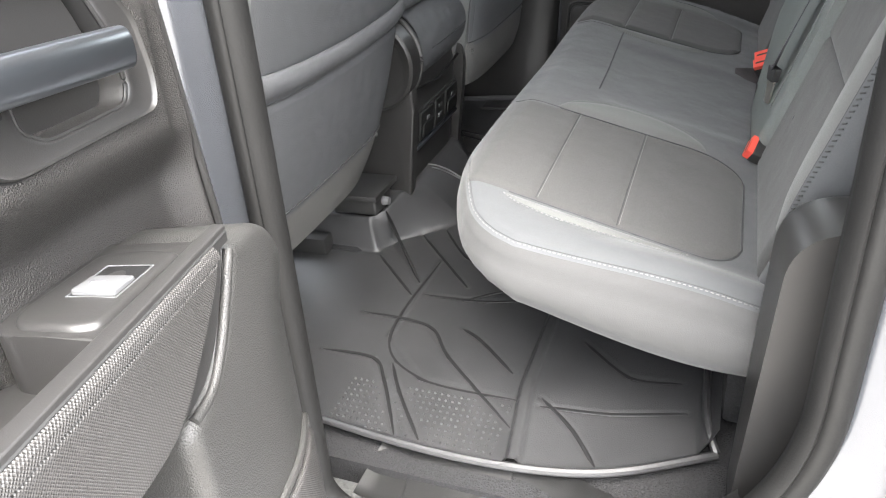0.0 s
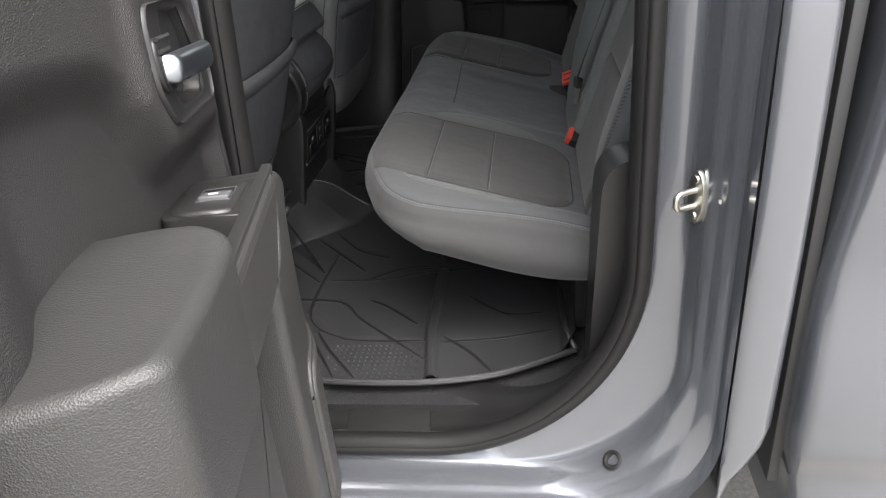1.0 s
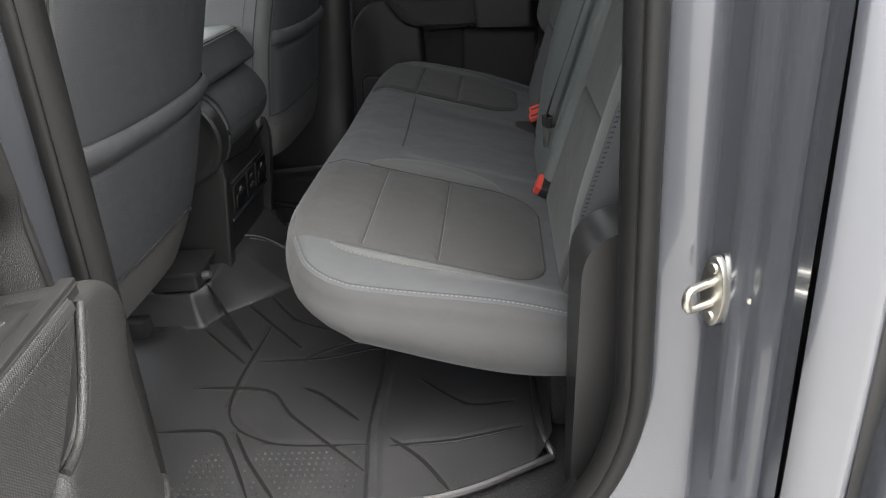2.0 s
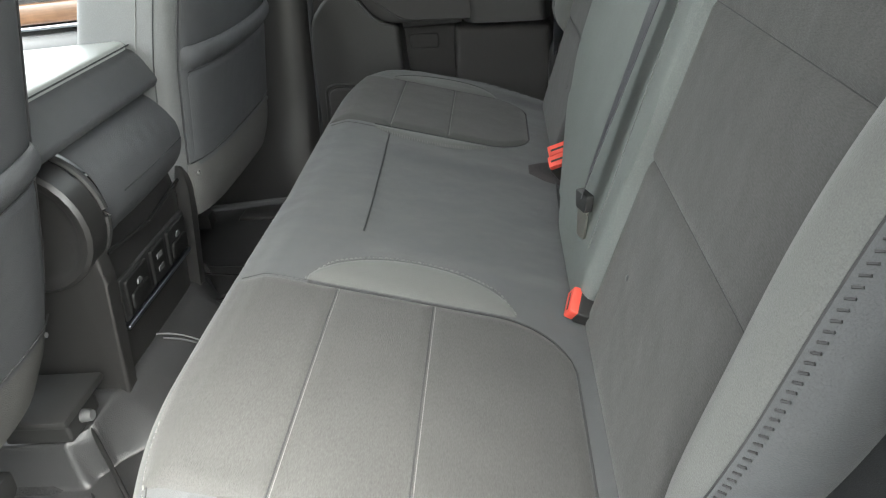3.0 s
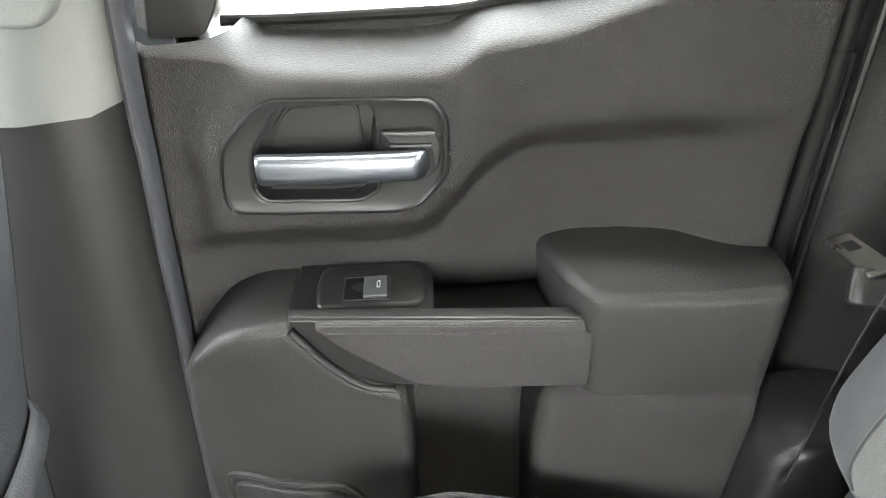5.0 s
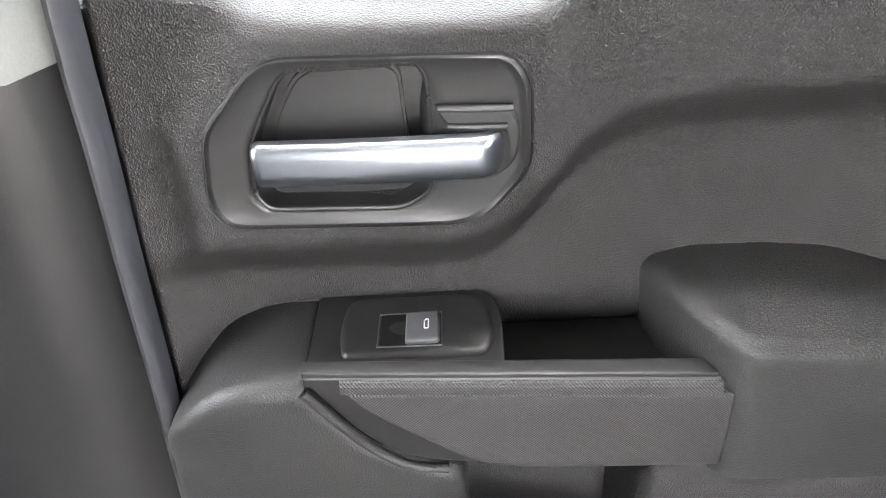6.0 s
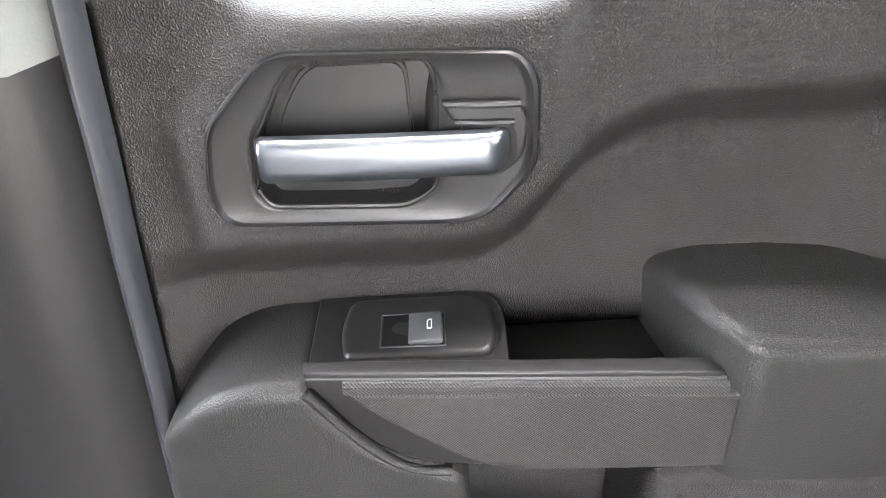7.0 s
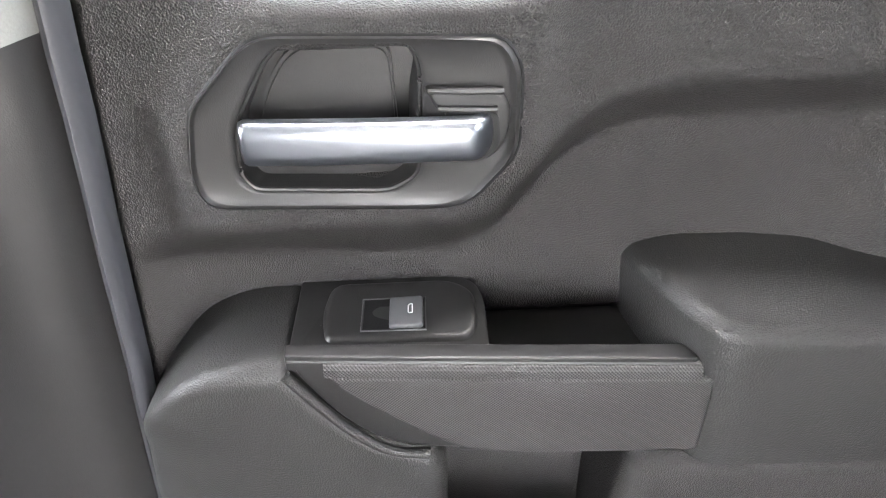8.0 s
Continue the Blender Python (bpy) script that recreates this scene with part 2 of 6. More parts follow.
def dense(outline, gap):
    """The same closed outline with points no further apart than gap."""
    out = []
    for p, q in zip(outline, outline[1:] + outline[:1]):
        n = max(1, int(math.hypot(q[0] - p[0], q[1] - p[1]) / gap))
        out += [(lerp(p[0], q[0], k / n), lerp(p[1], q[1], k / n)) for k in range(n)]
    return out


def plate(outline, back, front, bevel=0.004, seg=3, where=None, bm=None):
    """A plate with an outline in its own plane, from depth back to depth front, its front edge rounded. where maps (a, b, depth) to the world."""
    where = where or (lambda a, b, d: (a, d, b))
    own = bmesh.new()
    d0 = back
    verts = [own.verts.new((a, b, 0)) for a, b in outline]
    face = own.faces.new(verts)
    geo = bmesh.ops.extrude_face_region(own, geom=[face])
    top = [g for g in geo["geom"] if isinstance(g, bmesh.types.BMVert)]
    for v in top:
        v.co.z = 1.0
    topset = set(top)
    depth = front - back
    for v in own.verts:
        v.co.z *= abs(depth)
    if bevel:
        edges = [e for e in own.edges if e.verts[0] in topset and e.verts[1] in topset]
        bmesh.ops.bevel(own, geom=edges, offset=bevel, segments=seg, affect="EDGES", profile=0.5, clamp_overlap=True)
    sign = 1 if depth >= 0 else -1
    for v in own.verts:
        v.co = Vector(where(v.co.x, v.co.y, d0 + sign * v.co.z))
    big = [f for f in own.faces if len(f.verts) > 4]
    bmesh.ops.triangulate(own, faces=big)
    if bm is None:
        return own
    me = bpy.data.meshes.new("tmp")
    own.to_mesh(me)
    own.free()
    bm.from_mesh(me)
    bpy.data.meshes.remove(me)
    return bm


def dome(outline, back, front, bevel, where, center, rings=12, seg=6):
    """Like plate, but its face is divided in rings round a centre, so that where may bend it."""
    n = len(outline)
    area = sum(p[0] * q[1] - q[0] * p[1] for p, q in zip(outline, outline[1:] + outline[:1]))
    turn = 1 if area > 0 else -1
    nor = []
    for i in range(n):
        dx, dz = outline[(i + 1) % n][0] - outline[i - 1][0], outline[(i + 1) % n][1] - outline[i - 1][1]
        L = math.hypot(dx, dz) or 1.0
        nor.append((-dz / L * turn, dx / L * turn))
    sign = 1 if front > back else -1
    rows = [(0.0, 1.0, back)]
    for k in range(seg + 1):
        a = k / seg * math.pi / 2
        rows.append((bevel * (1 - math.cos(a)), 1.0, front - sign * bevel * (1 - math.sin(a))))
    rows += [(bevel, 1 - k / rings, front) for k in range(1, rings + 1)]

    def at(u, v):
        i = int(round(u * n)) % n
        inset, scale, d = rows[int(round(v * (len(rows) - 1)))]
        a, b = outline[i][0] + nor[i][0] * inset, outline[i][1] + nor[i][1] * inset
        return where(lerp(center[0], a, scale), lerp(center[1], b, scale), d)
    bm = grid(at, n, len(rows) - 1, wrap=True)
    bmesh.ops.remove_doubles(bm, verts=bm.verts, dist=1e-6)
    return bm


def tube(points, radius, n=8, bm=None, flat=1.0, up=(0, 0, 1), closed=False):
    """A round (or, with flat below 1, oval) bar along points."""
    bm = bm or bmesh.new()
    pts = [Vector(p) for p in points]
    rings, m = [], len(pts)
    for i, p in enumerate(pts):
        d = (pts[(i + 1) % m] - pts[i - 1]) if closed else (pts[min(i + 1, m - 1)] - pts[max(i - 1, 0)])
        d.normalize()
        side = d.cross(Vector(up))
        if side.length < 1e-4:
            side = d.cross(Vector((1, 0, 0)))
        side.normalize()
        nor = side.cross(d)
        r = radius(i / max(1, m - 1)) if callable(radius) else radius
        rings.append([bm.verts.new(p + side * (r * math.cos(2 * math.pi * k / n)) + nor * (r * flat * math.sin(2 * math.pi * k / n))) for k in range(n)])
    for i in range(m if closed else m - 1):
        a, b = rings[i], rings[(i + 1) % m]
        for k in range(n):
            bm.faces.new((a[k], a[(k + 1) % n], b[(k + 1) % n], b[k]))
    if not closed:
        bm.faces.new(rings[0][::-1])
        bm.faces.new(rings[-1])
    return bm


def smooth_line(points, n=12):
    """A flowing line through a few points."""
    pts = [Vector(p) for p in points]
    out = []
    for i in range(len(pts) - 1):
        p0, p1, p2, p3 = pts[max(i - 1, 0)], pts[i], pts[i + 1], pts[min(i + 2, len(pts) - 1)]
        for k in range(n):
            t = k / n
            out.append(0.5 * (2 * p1 + (p2 - p0) * t + (2 * p0 - 5 * p1 + 4 * p2 - p3) * t * t + (3 * p1 - p0 - 3 * p2 + p3) * t ** 3))
    out.append(pts[-1])
    return out


def step(a, b, x):
    t = max(0.0, min(1.0, (x - a) / (b - a)))
    return t * t * (3 - 2 * t)


def lerp(a, b, t):
    return a + (b - a) * t


def along(table, x):
    """Reads a short table of (x, value) rows, straight between the rows."""
    if x <= table[0][0]:
        return table[0][1]
    for (x0, y0), (x1, y1) in zip(table, table[1:]):
        if x <= x1:
            return lerp(y0, y1, (x - x0) / (x1 - x0))
    return table[-1][1]


def curve(table, x):
    """Reads a short table of (x, value) rows along a flowing line."""
    n = len(table)
    if x <= table[0][0]:
        return table[0][1]
    if x >= table[-1][0]:
        return table[-1][1]
    i = max(k for k in range(n - 1) if table[k][0] <= x)
    (x1, y1), (x2, y2) = table[i], table[i + 1]
    m1 = (y2 - table[i - 1][1]) / (x2 - table[i - 1][0]) if i > 0 else (y2 - y1) / (x2 - x1)
    m2 = (table[i + 2][1] - y1) / (table[i + 2][0] - x1) if i + 2 < n else (y2 - y1) / (x2 - x1)
    w = x2 - x1
    t = (x - x1) / w
    return (2 * t ** 3 - 3 * t * t + 1) * y1 + (t ** 3 - 2 * t * t + t) * w * m1 + (3 * t * t - 2 * t ** 3) * y2 + (t ** 3 - t * t) * w * m2


def patch(surface, lo, hi, low_edge, high_edge, puff, dip, nu=24, nv=24, start="dip", end="dip"):
    """A padded piece of cloth on a surface. a runs from lo to hi; b from low_edge(a) to high_edge(a). Its sides sink by dip below the surface;
    its start and end sink too ("dip"), meet the next piece in a groove ("groove"), or run out flush ("fade")."""
    def rise(d, how):
        if how == "fade":
            return lerp(-dip, puff, step(0.0, 0.035, d))
        if how == "groove":
            return lerp(0.0006, puff, math.sqrt(min(1.0, d / 0.011)) ** 1.2)
        return lerp(-dip, puff, math.sqrt(min(1.0, d / 0.016)))

    def at(u, v):
        u = 0.5 - 0.5 * math.cos(math.pi * u) if start != "fade" else u
        v = 0.5 - 0.5 * math.cos(math.pi * v)
        a = lerp(lo, hi, u)
        b = lerp(low_edge(a), high_edge(a), v)
        ds, de = u * abs(hi - lo), (1 - u) * abs(hi - lo)
        dv = min(v, 1 - v) * abs(high_edge(a) - low_edge(a))
        return surface(a, b, min(rise(ds, start), rise(de, end), rise(dv, "dip")))
    return grid(at, nu, nv)


def stitches(line, surface, parent, mat=THREAD_PALE, pitch=0.005, size=0.0007, lift=0.0008):
    """A row of short thread stitches along a line of (a, b) on a surface."""
    pts = smooth_line([(*p, 0) for p in line], 24)
    bm, acc, start = bmesh.new(), 0.0, pts[0]
    flip = True
    for p, q in zip(pts, pts[1:]):
        acc += (q - p).length
        if acc >= pitch * 0.5:
            if flip:
                tube([surface(start.x, start.y, lift * 0.3), surface((start.x + q.x) / 2, (start.y + q.y) / 2, lift + size), surface(q.x, q.y, lift * 0.3)], size, 5, bm)
            start, acc, flip = q, 0.0, not flip
    part("stitching", bm, mat, parent)

# ---- ground and distance ----
def ground():
    bm = grid(lambda u, v: (lerp(-3000, 3000, u), lerp(-3000, 3000, v), 0), 8, 8)
    structure("ground", bm, ASPHALT, "pale worn asphalt of the parking lot", "ground")


ground()

# ---- the cab's shell ----
def loop(rear, low, corner, front_low, front_top, top, seg=14):
    """The outline of a door opening in (x, z): rear edge, a wide lower rear corner, sill, front edge, top."""
    pts = []
    cx, cz = rear - corner[0], low + corner[1]
    for i in range(seg):
        pts.append((rear, lerp(top, cz, i / seg)))
    for i in range(seg * 2):
        a = i / (seg * 2) * math.pi / 2
        pts.append((cx + corner[0] * math.cos(a), cz - corner[1] * math.sin(a)))
    fx = front_low + 0.07
    for i in range(seg):
        pts.append((lerp(cx, fx, i / seg), low))
    for i in range(seg):
        a = i / seg * math.pi / 2
        pts.append((fx - 0.07 * math.sin(a), low + 0.07 * (1 - math.cos(a))))
    for i in range(seg):
        pts.append((lerp(front_low, front_top, i / seg), lerp(low + 0.07, top, i / seg)))
    for i in range(seg):
        pts.append((lerp(front_top, rear, i / seg), top))
    return pts


INNER = loop(0.372, 0.604, (0.36, 0.37), -0.252, -0.165, 1.76)
OUTER = loop(0.474, 0.560, (0.18, 0.19), -0.355, -0.26, 1.80)


def body_side(side):
    """One side of the cab: the painted door jamb round the opening and the outer skin. side -1: the open side, +1: the far side."""
    shell = thing("cab_side", "grey metallic painted cab side with door opening", "truck body", kind="structure", at=(0, MID + side * 0.88, 0.6))
    flip = (lambda y: y) if side < 0 else (lambda y: 2 * MID - y)
    prof = [(0.0, -0.762), (0.0, -0.767), (0.04, -0.772), (0.42, -0.778), (0.52, -0.783), (0.58, -0.794), (0.63, -0.816), (0.68, -0.830), (0.75, -0.836), (0.80, -0.846), (0.84, -0.858), (0.91, -0.864), (0.95, -0.872), (0.97, -0.868), (1.0, -0.878), (1.02, -0.893)]
    n = len(INNER)

    def at(u, v):
        i = int(round(u * n)) % n
        k = min(int(v * (len(prof) - 1) + 1e-6), len(prof) - 1)
        f, y = prof[k]
        (x0, z0), (x1, z1) = INNER[i], OUTER[i]
        return (lerp(x0, x1, f), flip(y), lerp(z0, z1, f))
    part("door_jamb", grid(at, n, len(prof) - 1, wrap=True), PAINT, shell, "painted grey metallic door jamb", sharp=60)
    # the outer skin behind the opening, rounding inwards at the gap before the bed
    rows = [(0.476, -0.893), (0.480, -0.899), (0.490, -0.902), (0.518, -0.902), (0.529, -0.898), (0.537, -0.888), (0.540, -0.870), (0.541, -0.70)]

    def skin(u, v):
        z = lerp(0.34, 1.80, v)
        k = min(int(u * (len(rows) - 1) + 1e-6), len(rows) - 1)
        x, y = rows[k]
        cut = 0.10 * step(0.78, 0.52, z)
        bulge = 0.012 * math.sin(math.pi * min(1, max(0, (z - 0.6) / 0.9)))
        return (max(0.476, x - cut) if x > 0.476 else x, flip(y - bulge + (0.02 * step(1.3, 1.8, z))), z)
    part("rear_quarter_skin", grid(skin, len(rows) - 1, 40), PAINT, shell, sharp=60)
    # rocker panel under the opening
    rock = [(-0.878, 0.562), (-0.893, 0.555), (-0.902, 0.535), (-0.903, 0.47), (-0.893, 0.41), (-0.86, 0.37), (-0.75, 0.36)]

    def rocker(u, v):
        k = min(int(v * (len(rock) - 1) + 1e-6), len(rock) - 1)
        y, z = rock[k]
        return (lerp(-1.6, 0.49, u), flip(y), z)
    part("rocker_panel", grid(rocker, 12, len(rock) - 1), PAINT, shell, sharp=60)
    return shell


body_side(-1)
body_side(1)


def weather_seal(side):
    """The black rubber seal on the flange round the opening."""
    flip = (lambda y: y) if side < 0 else (lambda y: 2 * MID - y)
    n = len(INNER)
    prof = [(-0.022, -0.756), (-0.027, -0.764), (-0.026, -0.776), (-0.020, -0.786), (-0.0150, -0.7885), (-0.0125, -0.7855), (-0.0105, -0.7890), (-0.006, -0.791), (0.004, -0.788), (0.010, -0.780), (0.009, -0.774), (0.0, -0.770)]
    nor = []
    for i in range(n):
        dx, dz = INNER[(i + 1) % n][0] - INNER[i - 1][0], INNER[(i + 1) % n][1] - INNER[i - 1][1]
        L = math.hypot(dx, dz)
        nor.append((-dz / L, dx / L))

    def at(u, v):
        i = int(round(u * n)) % n
        k = min(int(v * (len(prof) - 1) + 1e-6), len(prof) - 1)
        d, y = prof[k]
        return (INNER[i][0] + nor[i][0] * d, flip(y), INNER[i][1] + nor[i][1] * d)
    structure("door_seal", grid(at, n, len(prof) - 1, wrap=True), RUBBER, "black rubber door seal round the opening", "door seal", sharp=70)


weather_seal(-1)
weather_seal(1)


def shell_closures():
    """Roof, rear wall, firewall and floor pan that close the cab."""
    bm = grid(lambda u, v: (lerp(-1.00, 0.62, u), lerp(-0.66, 0.86, v), 1.86 + 0.05 * math.sin(math.pi * v) * math.sin(math.pi * min(1, u + 0.15))), 16, 12)
    structure("ceiling", thick(bm, (0, 0, 0.03)), HEADLINER, "pale cloth headliner under the cab roof", "ceiling")
    for side in (-1, 1):
        y = MID + side * 0.765
        bm = box((-1.0, y - 0.035, 1.78), (0.60, y + 0.035, 1.90), 0.02)
        structure("roof_rail", bm, LIGHT_TRIM, "pale grey roof rail above the doors", "trim")
    bm = box((0.60, -0.72, 0.62), (0.64, 0.92, 1.42), 0.005)
    structure("wall_rear", bm, CARPET, "dark carpeted cab rear wall behind the bench", "wall")
    bm = box((0.60, -0.72, 1.78), (0.64, 0.92, 1.90), 0.005)
    structure("wall_rear_header", bm, HEADLINER, "pale header above the rear window", "wall")
    for y0, y1 in ((-0.72, -0.52), (0.72, 0.92)):
        structure("wall_rear_post", box((0.60, y0, 1.42), (0.64, y1, 1.78), 0.004), LIGHT_TRIM, "pale grey post beside the rear window", "wall")
    # unseen rear pane, added with a dark tint to hold back light
    pane = plate(rounded([(-0.54, 1.40, 0.02), (0.74, 1.40, 0.02), (0.74, 1.80, 0.02), (-0.54, 1.80, 0.02)]), 0.618, 0.622, 0.0, 1, lambda a, b, d: (d, a, b))
    structure("window_rear", pane, REAR_TINT, "unseen rear window, tinted dark to dim light from behind", "window")
    bm = box((-1.75, -0.80, 0.55), (-1.70, 1.00, 1.22), 0.005)
    structure("wall_front", bm, TRIM, "charcoal firewall below the windscreen", "wall")

    def pan(u, v):
        x, y = lerp(-1.72, 0.62, u), lerp(-0.70, 0.90, v)
        d = abs(y - 0.09)
        hump = 0.085 * step(0.30, 0.16, d) * step(-0.42, -0.50, x)
        rise = 0.06 * step(0.24, 0.40, x)
        return (x, y, 0.640 + hump + rise)
    bm = grid(pan, 90, 64)
    structure("floor", thick(bm, (0, 0, -0.05)), CARPET, "charcoal carpet on the cab floor", "floor")


shell_closures()


def cab_roof():
    """The painted roof panel above the headliner."""
    bm = grid(lambda u, v: (lerp(-1.04, 0.66, u), lerp(-0.74, 0.94, v), 1.905 + 0.055 * math.sin(math.pi * v) ** 0.5 * math.sin(math.pi * min(1, u + 0.15)) ** 0.5), 20, 16)
    structure("roof", thick(bm, (0, 0, 0.012)), PAINT, "grey metallic painted cab roof", "roof")


cab_roof()


def c_pillar(side):
    """Inner trim between the door opening and the rear wall."""
    flip = (lambda y: y) if side < 0 else (lambda y: 2 * MID - y)

    def at(u, v):
        z = lerp(0.62, 1.84, v)
        rows = [(0.385, -0.755), (0.398, -0.718), (0.414, -0.702), (0.44, -0.692), (0.50, -0.690), (0.61, -0.688)]
        k = min(int(u * (len(rows) - 1) + 1e-6), len(rows) - 1)
        x, y = rows[k]
        if z < 0.95:
            x = min(x - 0.31 * (1 - math.sqrt(max(0, 1 - ((0.95 - z) / 0.37) ** 2))) * (1 - u), 0.62)
        return (x, flip(y + 0.015 * step(1.3, 1.8, z)), z)
    structure("pillar_trim", grid(at, 5, 50), TRIM, "charcoal plastic trim on the cab's rear pillar", "trim", sharp=60)


c_pillar(-1)
c_pillar(1)


def b_pillar(side):
    """The pillar between the front and rear doors: painted outside, dark trim below and pale trim above inside."""
    flip = (lambda y: y) if side < 0 else (lambda y: 2 * MID - y)
    who = thing("door_pillar", "door pillar with charcoal lower and pale grey upper trim", "pillar", kind="structure", at=(-0.3, flip(-0.74), 0.64))

    def lean(z):
        if side < 0:
            return along([(0.6, -0.332), (1.10, -0.306), (1.40, -0.280), (1.80, -0.22)], z)
        return along([(0.6, -0.290), (0.90, -0.258), (1.10, -0.238), (1.157, -0.231), (1.255, -0.222), (1.333, -0.213), (1.395, -0.208), (1.80, -0.155)], z)
    inner = 0.0 if side < 0 else 0.022

    def low(u, v):
        z = lerp(0.64, 1.389 + 0.012 * u ** 4, v)
        rows = [(-0.235, -0.735), (-0.20, -0.712), (-0.14, -0.700), (-0.07, -0.695), (-0.02, -0.702), (0.0, -0.722), (0.002, -0.745)]
        k = min(int(u * (len(rows) - 1) + 1e-6), len(rows) - 1)
        x, y = rows[k]
        w = 1 + 0.55 * step(1.15, 0.70, z)
        return (lean(z) + x * w - 0.011, flip(y + inner + 0.03 * step(0.95, 0.66, z)), z)
    part("lower_trim", grid(low, 6, 24), TRIM_SMOOTH, who, "charcoal plastic lower pillar trim", sharp=60)

    def high(u, v):
        z = lerp(1.386 + 0.012 * u ** 4, 1.84, v)
        rows = [(-0.225, -0.740), (-0.19, -0.706), (-0.13, -0.692), (-0.07, -0.688), (-0.02, -0.696), (-0.002, -0.716), (0.0, -0.745)]
        k = min(int(u * (len(rows) - 1) + 1e-6), len(rows) - 1)
        x, y = rows[k]
        return (lean(z) + x - 0.011, flip(y + inner + 0.01 * step(1.5, 1.8, z)), z)
    part("upper_trim", grid(high, 6, 16), LIGHT_TRIM, who, "pale grey upper pillar trim", sharp=60)
    if side > 0:
        cover = rounded([(-0.298, 1.485, 0.02), (-0.280, 1.462, 0.015), (-0.242, 1.460, 0.015), (-0.226, 1.480, 0.02), (-0.218, 1.60, 0.03), (-0.284, 1.60, 0.03)], 6)
        part("anchor_cover", plate(cover, 0.890, 0.8585, 0.005, 3), LIGHT_TRIM, who, "pale grey belt anchor cover")
    if side > 0:
        # the painted flange that shows between the trim and the door, coloured darker for its shade
        edge = [(-0.016, 0.915), (-0.010, 0.8885), (-0.006, 0.8860), (-0.002, 0.8875), (0.0008, 0.8930), (0.0010, 0.905)]
        part("painted_flange", grid(lambda u, v: (lean(lerp(0.66, 1.80, v)) + edge[int(round(u * 5))][0], edge[int(round(u * 5))][1], lerp(0.66, 1.80, v)), 5, 30), FLANGE, who, "slim painted flange beside the trim", sharp=50)
    outer = [(-0.30, -0.78), (-0.10, -0.78), (-0.085, -0.80), (-0.085, -0.86), (-0.30, -0.86)]

    def shellside(u, v):
        z = lerp(0.58, 1.82, v)
        k = int(round(u * 5)) % 5
        x, y = outer[k]
        return (lean(z) + x, flip(y), z)
    part("painted_shell", grid(shellside, 5, 10, wrap=True), PAINT, who, "painted pillar shell", sharp=40)


b_pillar(-1)
b_pillar(1)


def sill_trim(side):
    """Black step plate inside the opening, with its cover tab."""
    flip = (lambda y: y) if side < 0 else (lambda y: 2 * MID - y)
    who = thing("sill_plate", "scuffed black plastic sill plate with a square cover tab", "sill", kind="structure", at=(0, flip(-0.72), 0.62))
    prof = [(0.002, -0.768), (-0.010, -0.764), (-0.013, -0.756), (-0.009, -0.752), (-0.015, -0.744), (-0.012, -0.738), (-0.017, -0.725), (-0.020, -0.700), (-0.028, -0.675), (-0.042, -0.650), (-0.050, -0.632), (-0.050, -0.600)]
    n = len(INNER)
    ids = list(range(24, 62))

    def at(u, v):
        i = ids[int(round(u * (len(ids) - 1)))]
        dx, dz = INNER[(i + 1) % n][0] - INNER[i - 1][0], INNER[(i + 1) % n][1] - INNER[i - 1][1]
        L = math.hypot(dx, dz)
        k = min(int(v * (len(prof) - 1) + 1e-6), len(prof) - 1)
        d, y = prof[k]
        keep = step(26, 45, i)
        d, y = d * lerp(0.3, 1.0, keep), lerp(-0.768, y, lerp(0.25, 1.0, keep))
        return (INNER[i][0] - dz / L * d, flip(y), INNER[i][1] + dx / L * d)
    part("step_plate", grid(at, len(ids) - 1, len(prof) - 1), SILL, who, sharp=50)
    tab = [(-0.148, -0.628), (0.010, -0.628), (0.012, -0.65), (0.013, -0.675), (0.014, -0.70), (0.018, -0.772), (-0.135, -0.772), (-0.141, -0.70), (-0.143, -0.675), (-0.145, -0.65)]
    bm = plate(tab, -0.012, 0.004, 0.002, 2, lambda a, b, d: (a, flip(b), d + along([(-0.772, 0.614), (-0.70, 0.625), (-0.675, 0.633), (-0.65, 0.647), (-0.628, 0.655)], b)))
    part("cover_tab", bm, SILL, who, "square black plastic cover tab")


sill_trim(-1)
sill_trim(1)
structure("kick_panel", box((-0.40, 0.855, 0.62), (-0.235, 0.945, 0.735), 0.012, 3), CARPET, "dark carpeted kick panel at the pillar's foot", "trim")
structure("scuff_plate", plate(rounded([(-0.50, 0.74, 0.01), (-0.20, 0.74, 0.01), (-0.20, 0.81, 0.01), (-0.50, 0.81, 0.01)]), 0.64, 0.668, 0.006, 3, lambda a, b, d: (a, b, d)), TRIM_SMOOTH, "dim charcoal kick plate at the passenger-side sill", "trim")


# ---- rear bench ----
CUSH_FRONT, CUSH_REAR, CUSH_HALF = -0.094, 0.37, 0.685


def cushion_front(y):
    d = abs(y - MID)
    t = max(0.0, min(1.0, (d - CUSH_HALF + 0.045) / 0.045))
    return CUSH_FRONT + 0.075 * max(0.0, (d - 0.44) / 0.245) ** 2 + 0.045 * (1 - math.sqrt(1 - 0.985 * t * t))


def cushion_top(x, y):
    d = abs(y - MID)
    z = 1.028 - 0.30 * (max(x, -0.07) + 0.07) - 0.9 * max(0.0, -0.05 - x) ** 1.6
    z += 0.006 * math.sin(min(1, abs(d) / 0.7) * math.pi) 
    z += (0.030 if y < MID else 0.008) * step(0.590, 0.660, d) * step(-0.02, 0.28, x)
    z -= 0.009 * step(0.19, 0.14, d) * step(0.0, 0.05, x) * 0.6
    return z


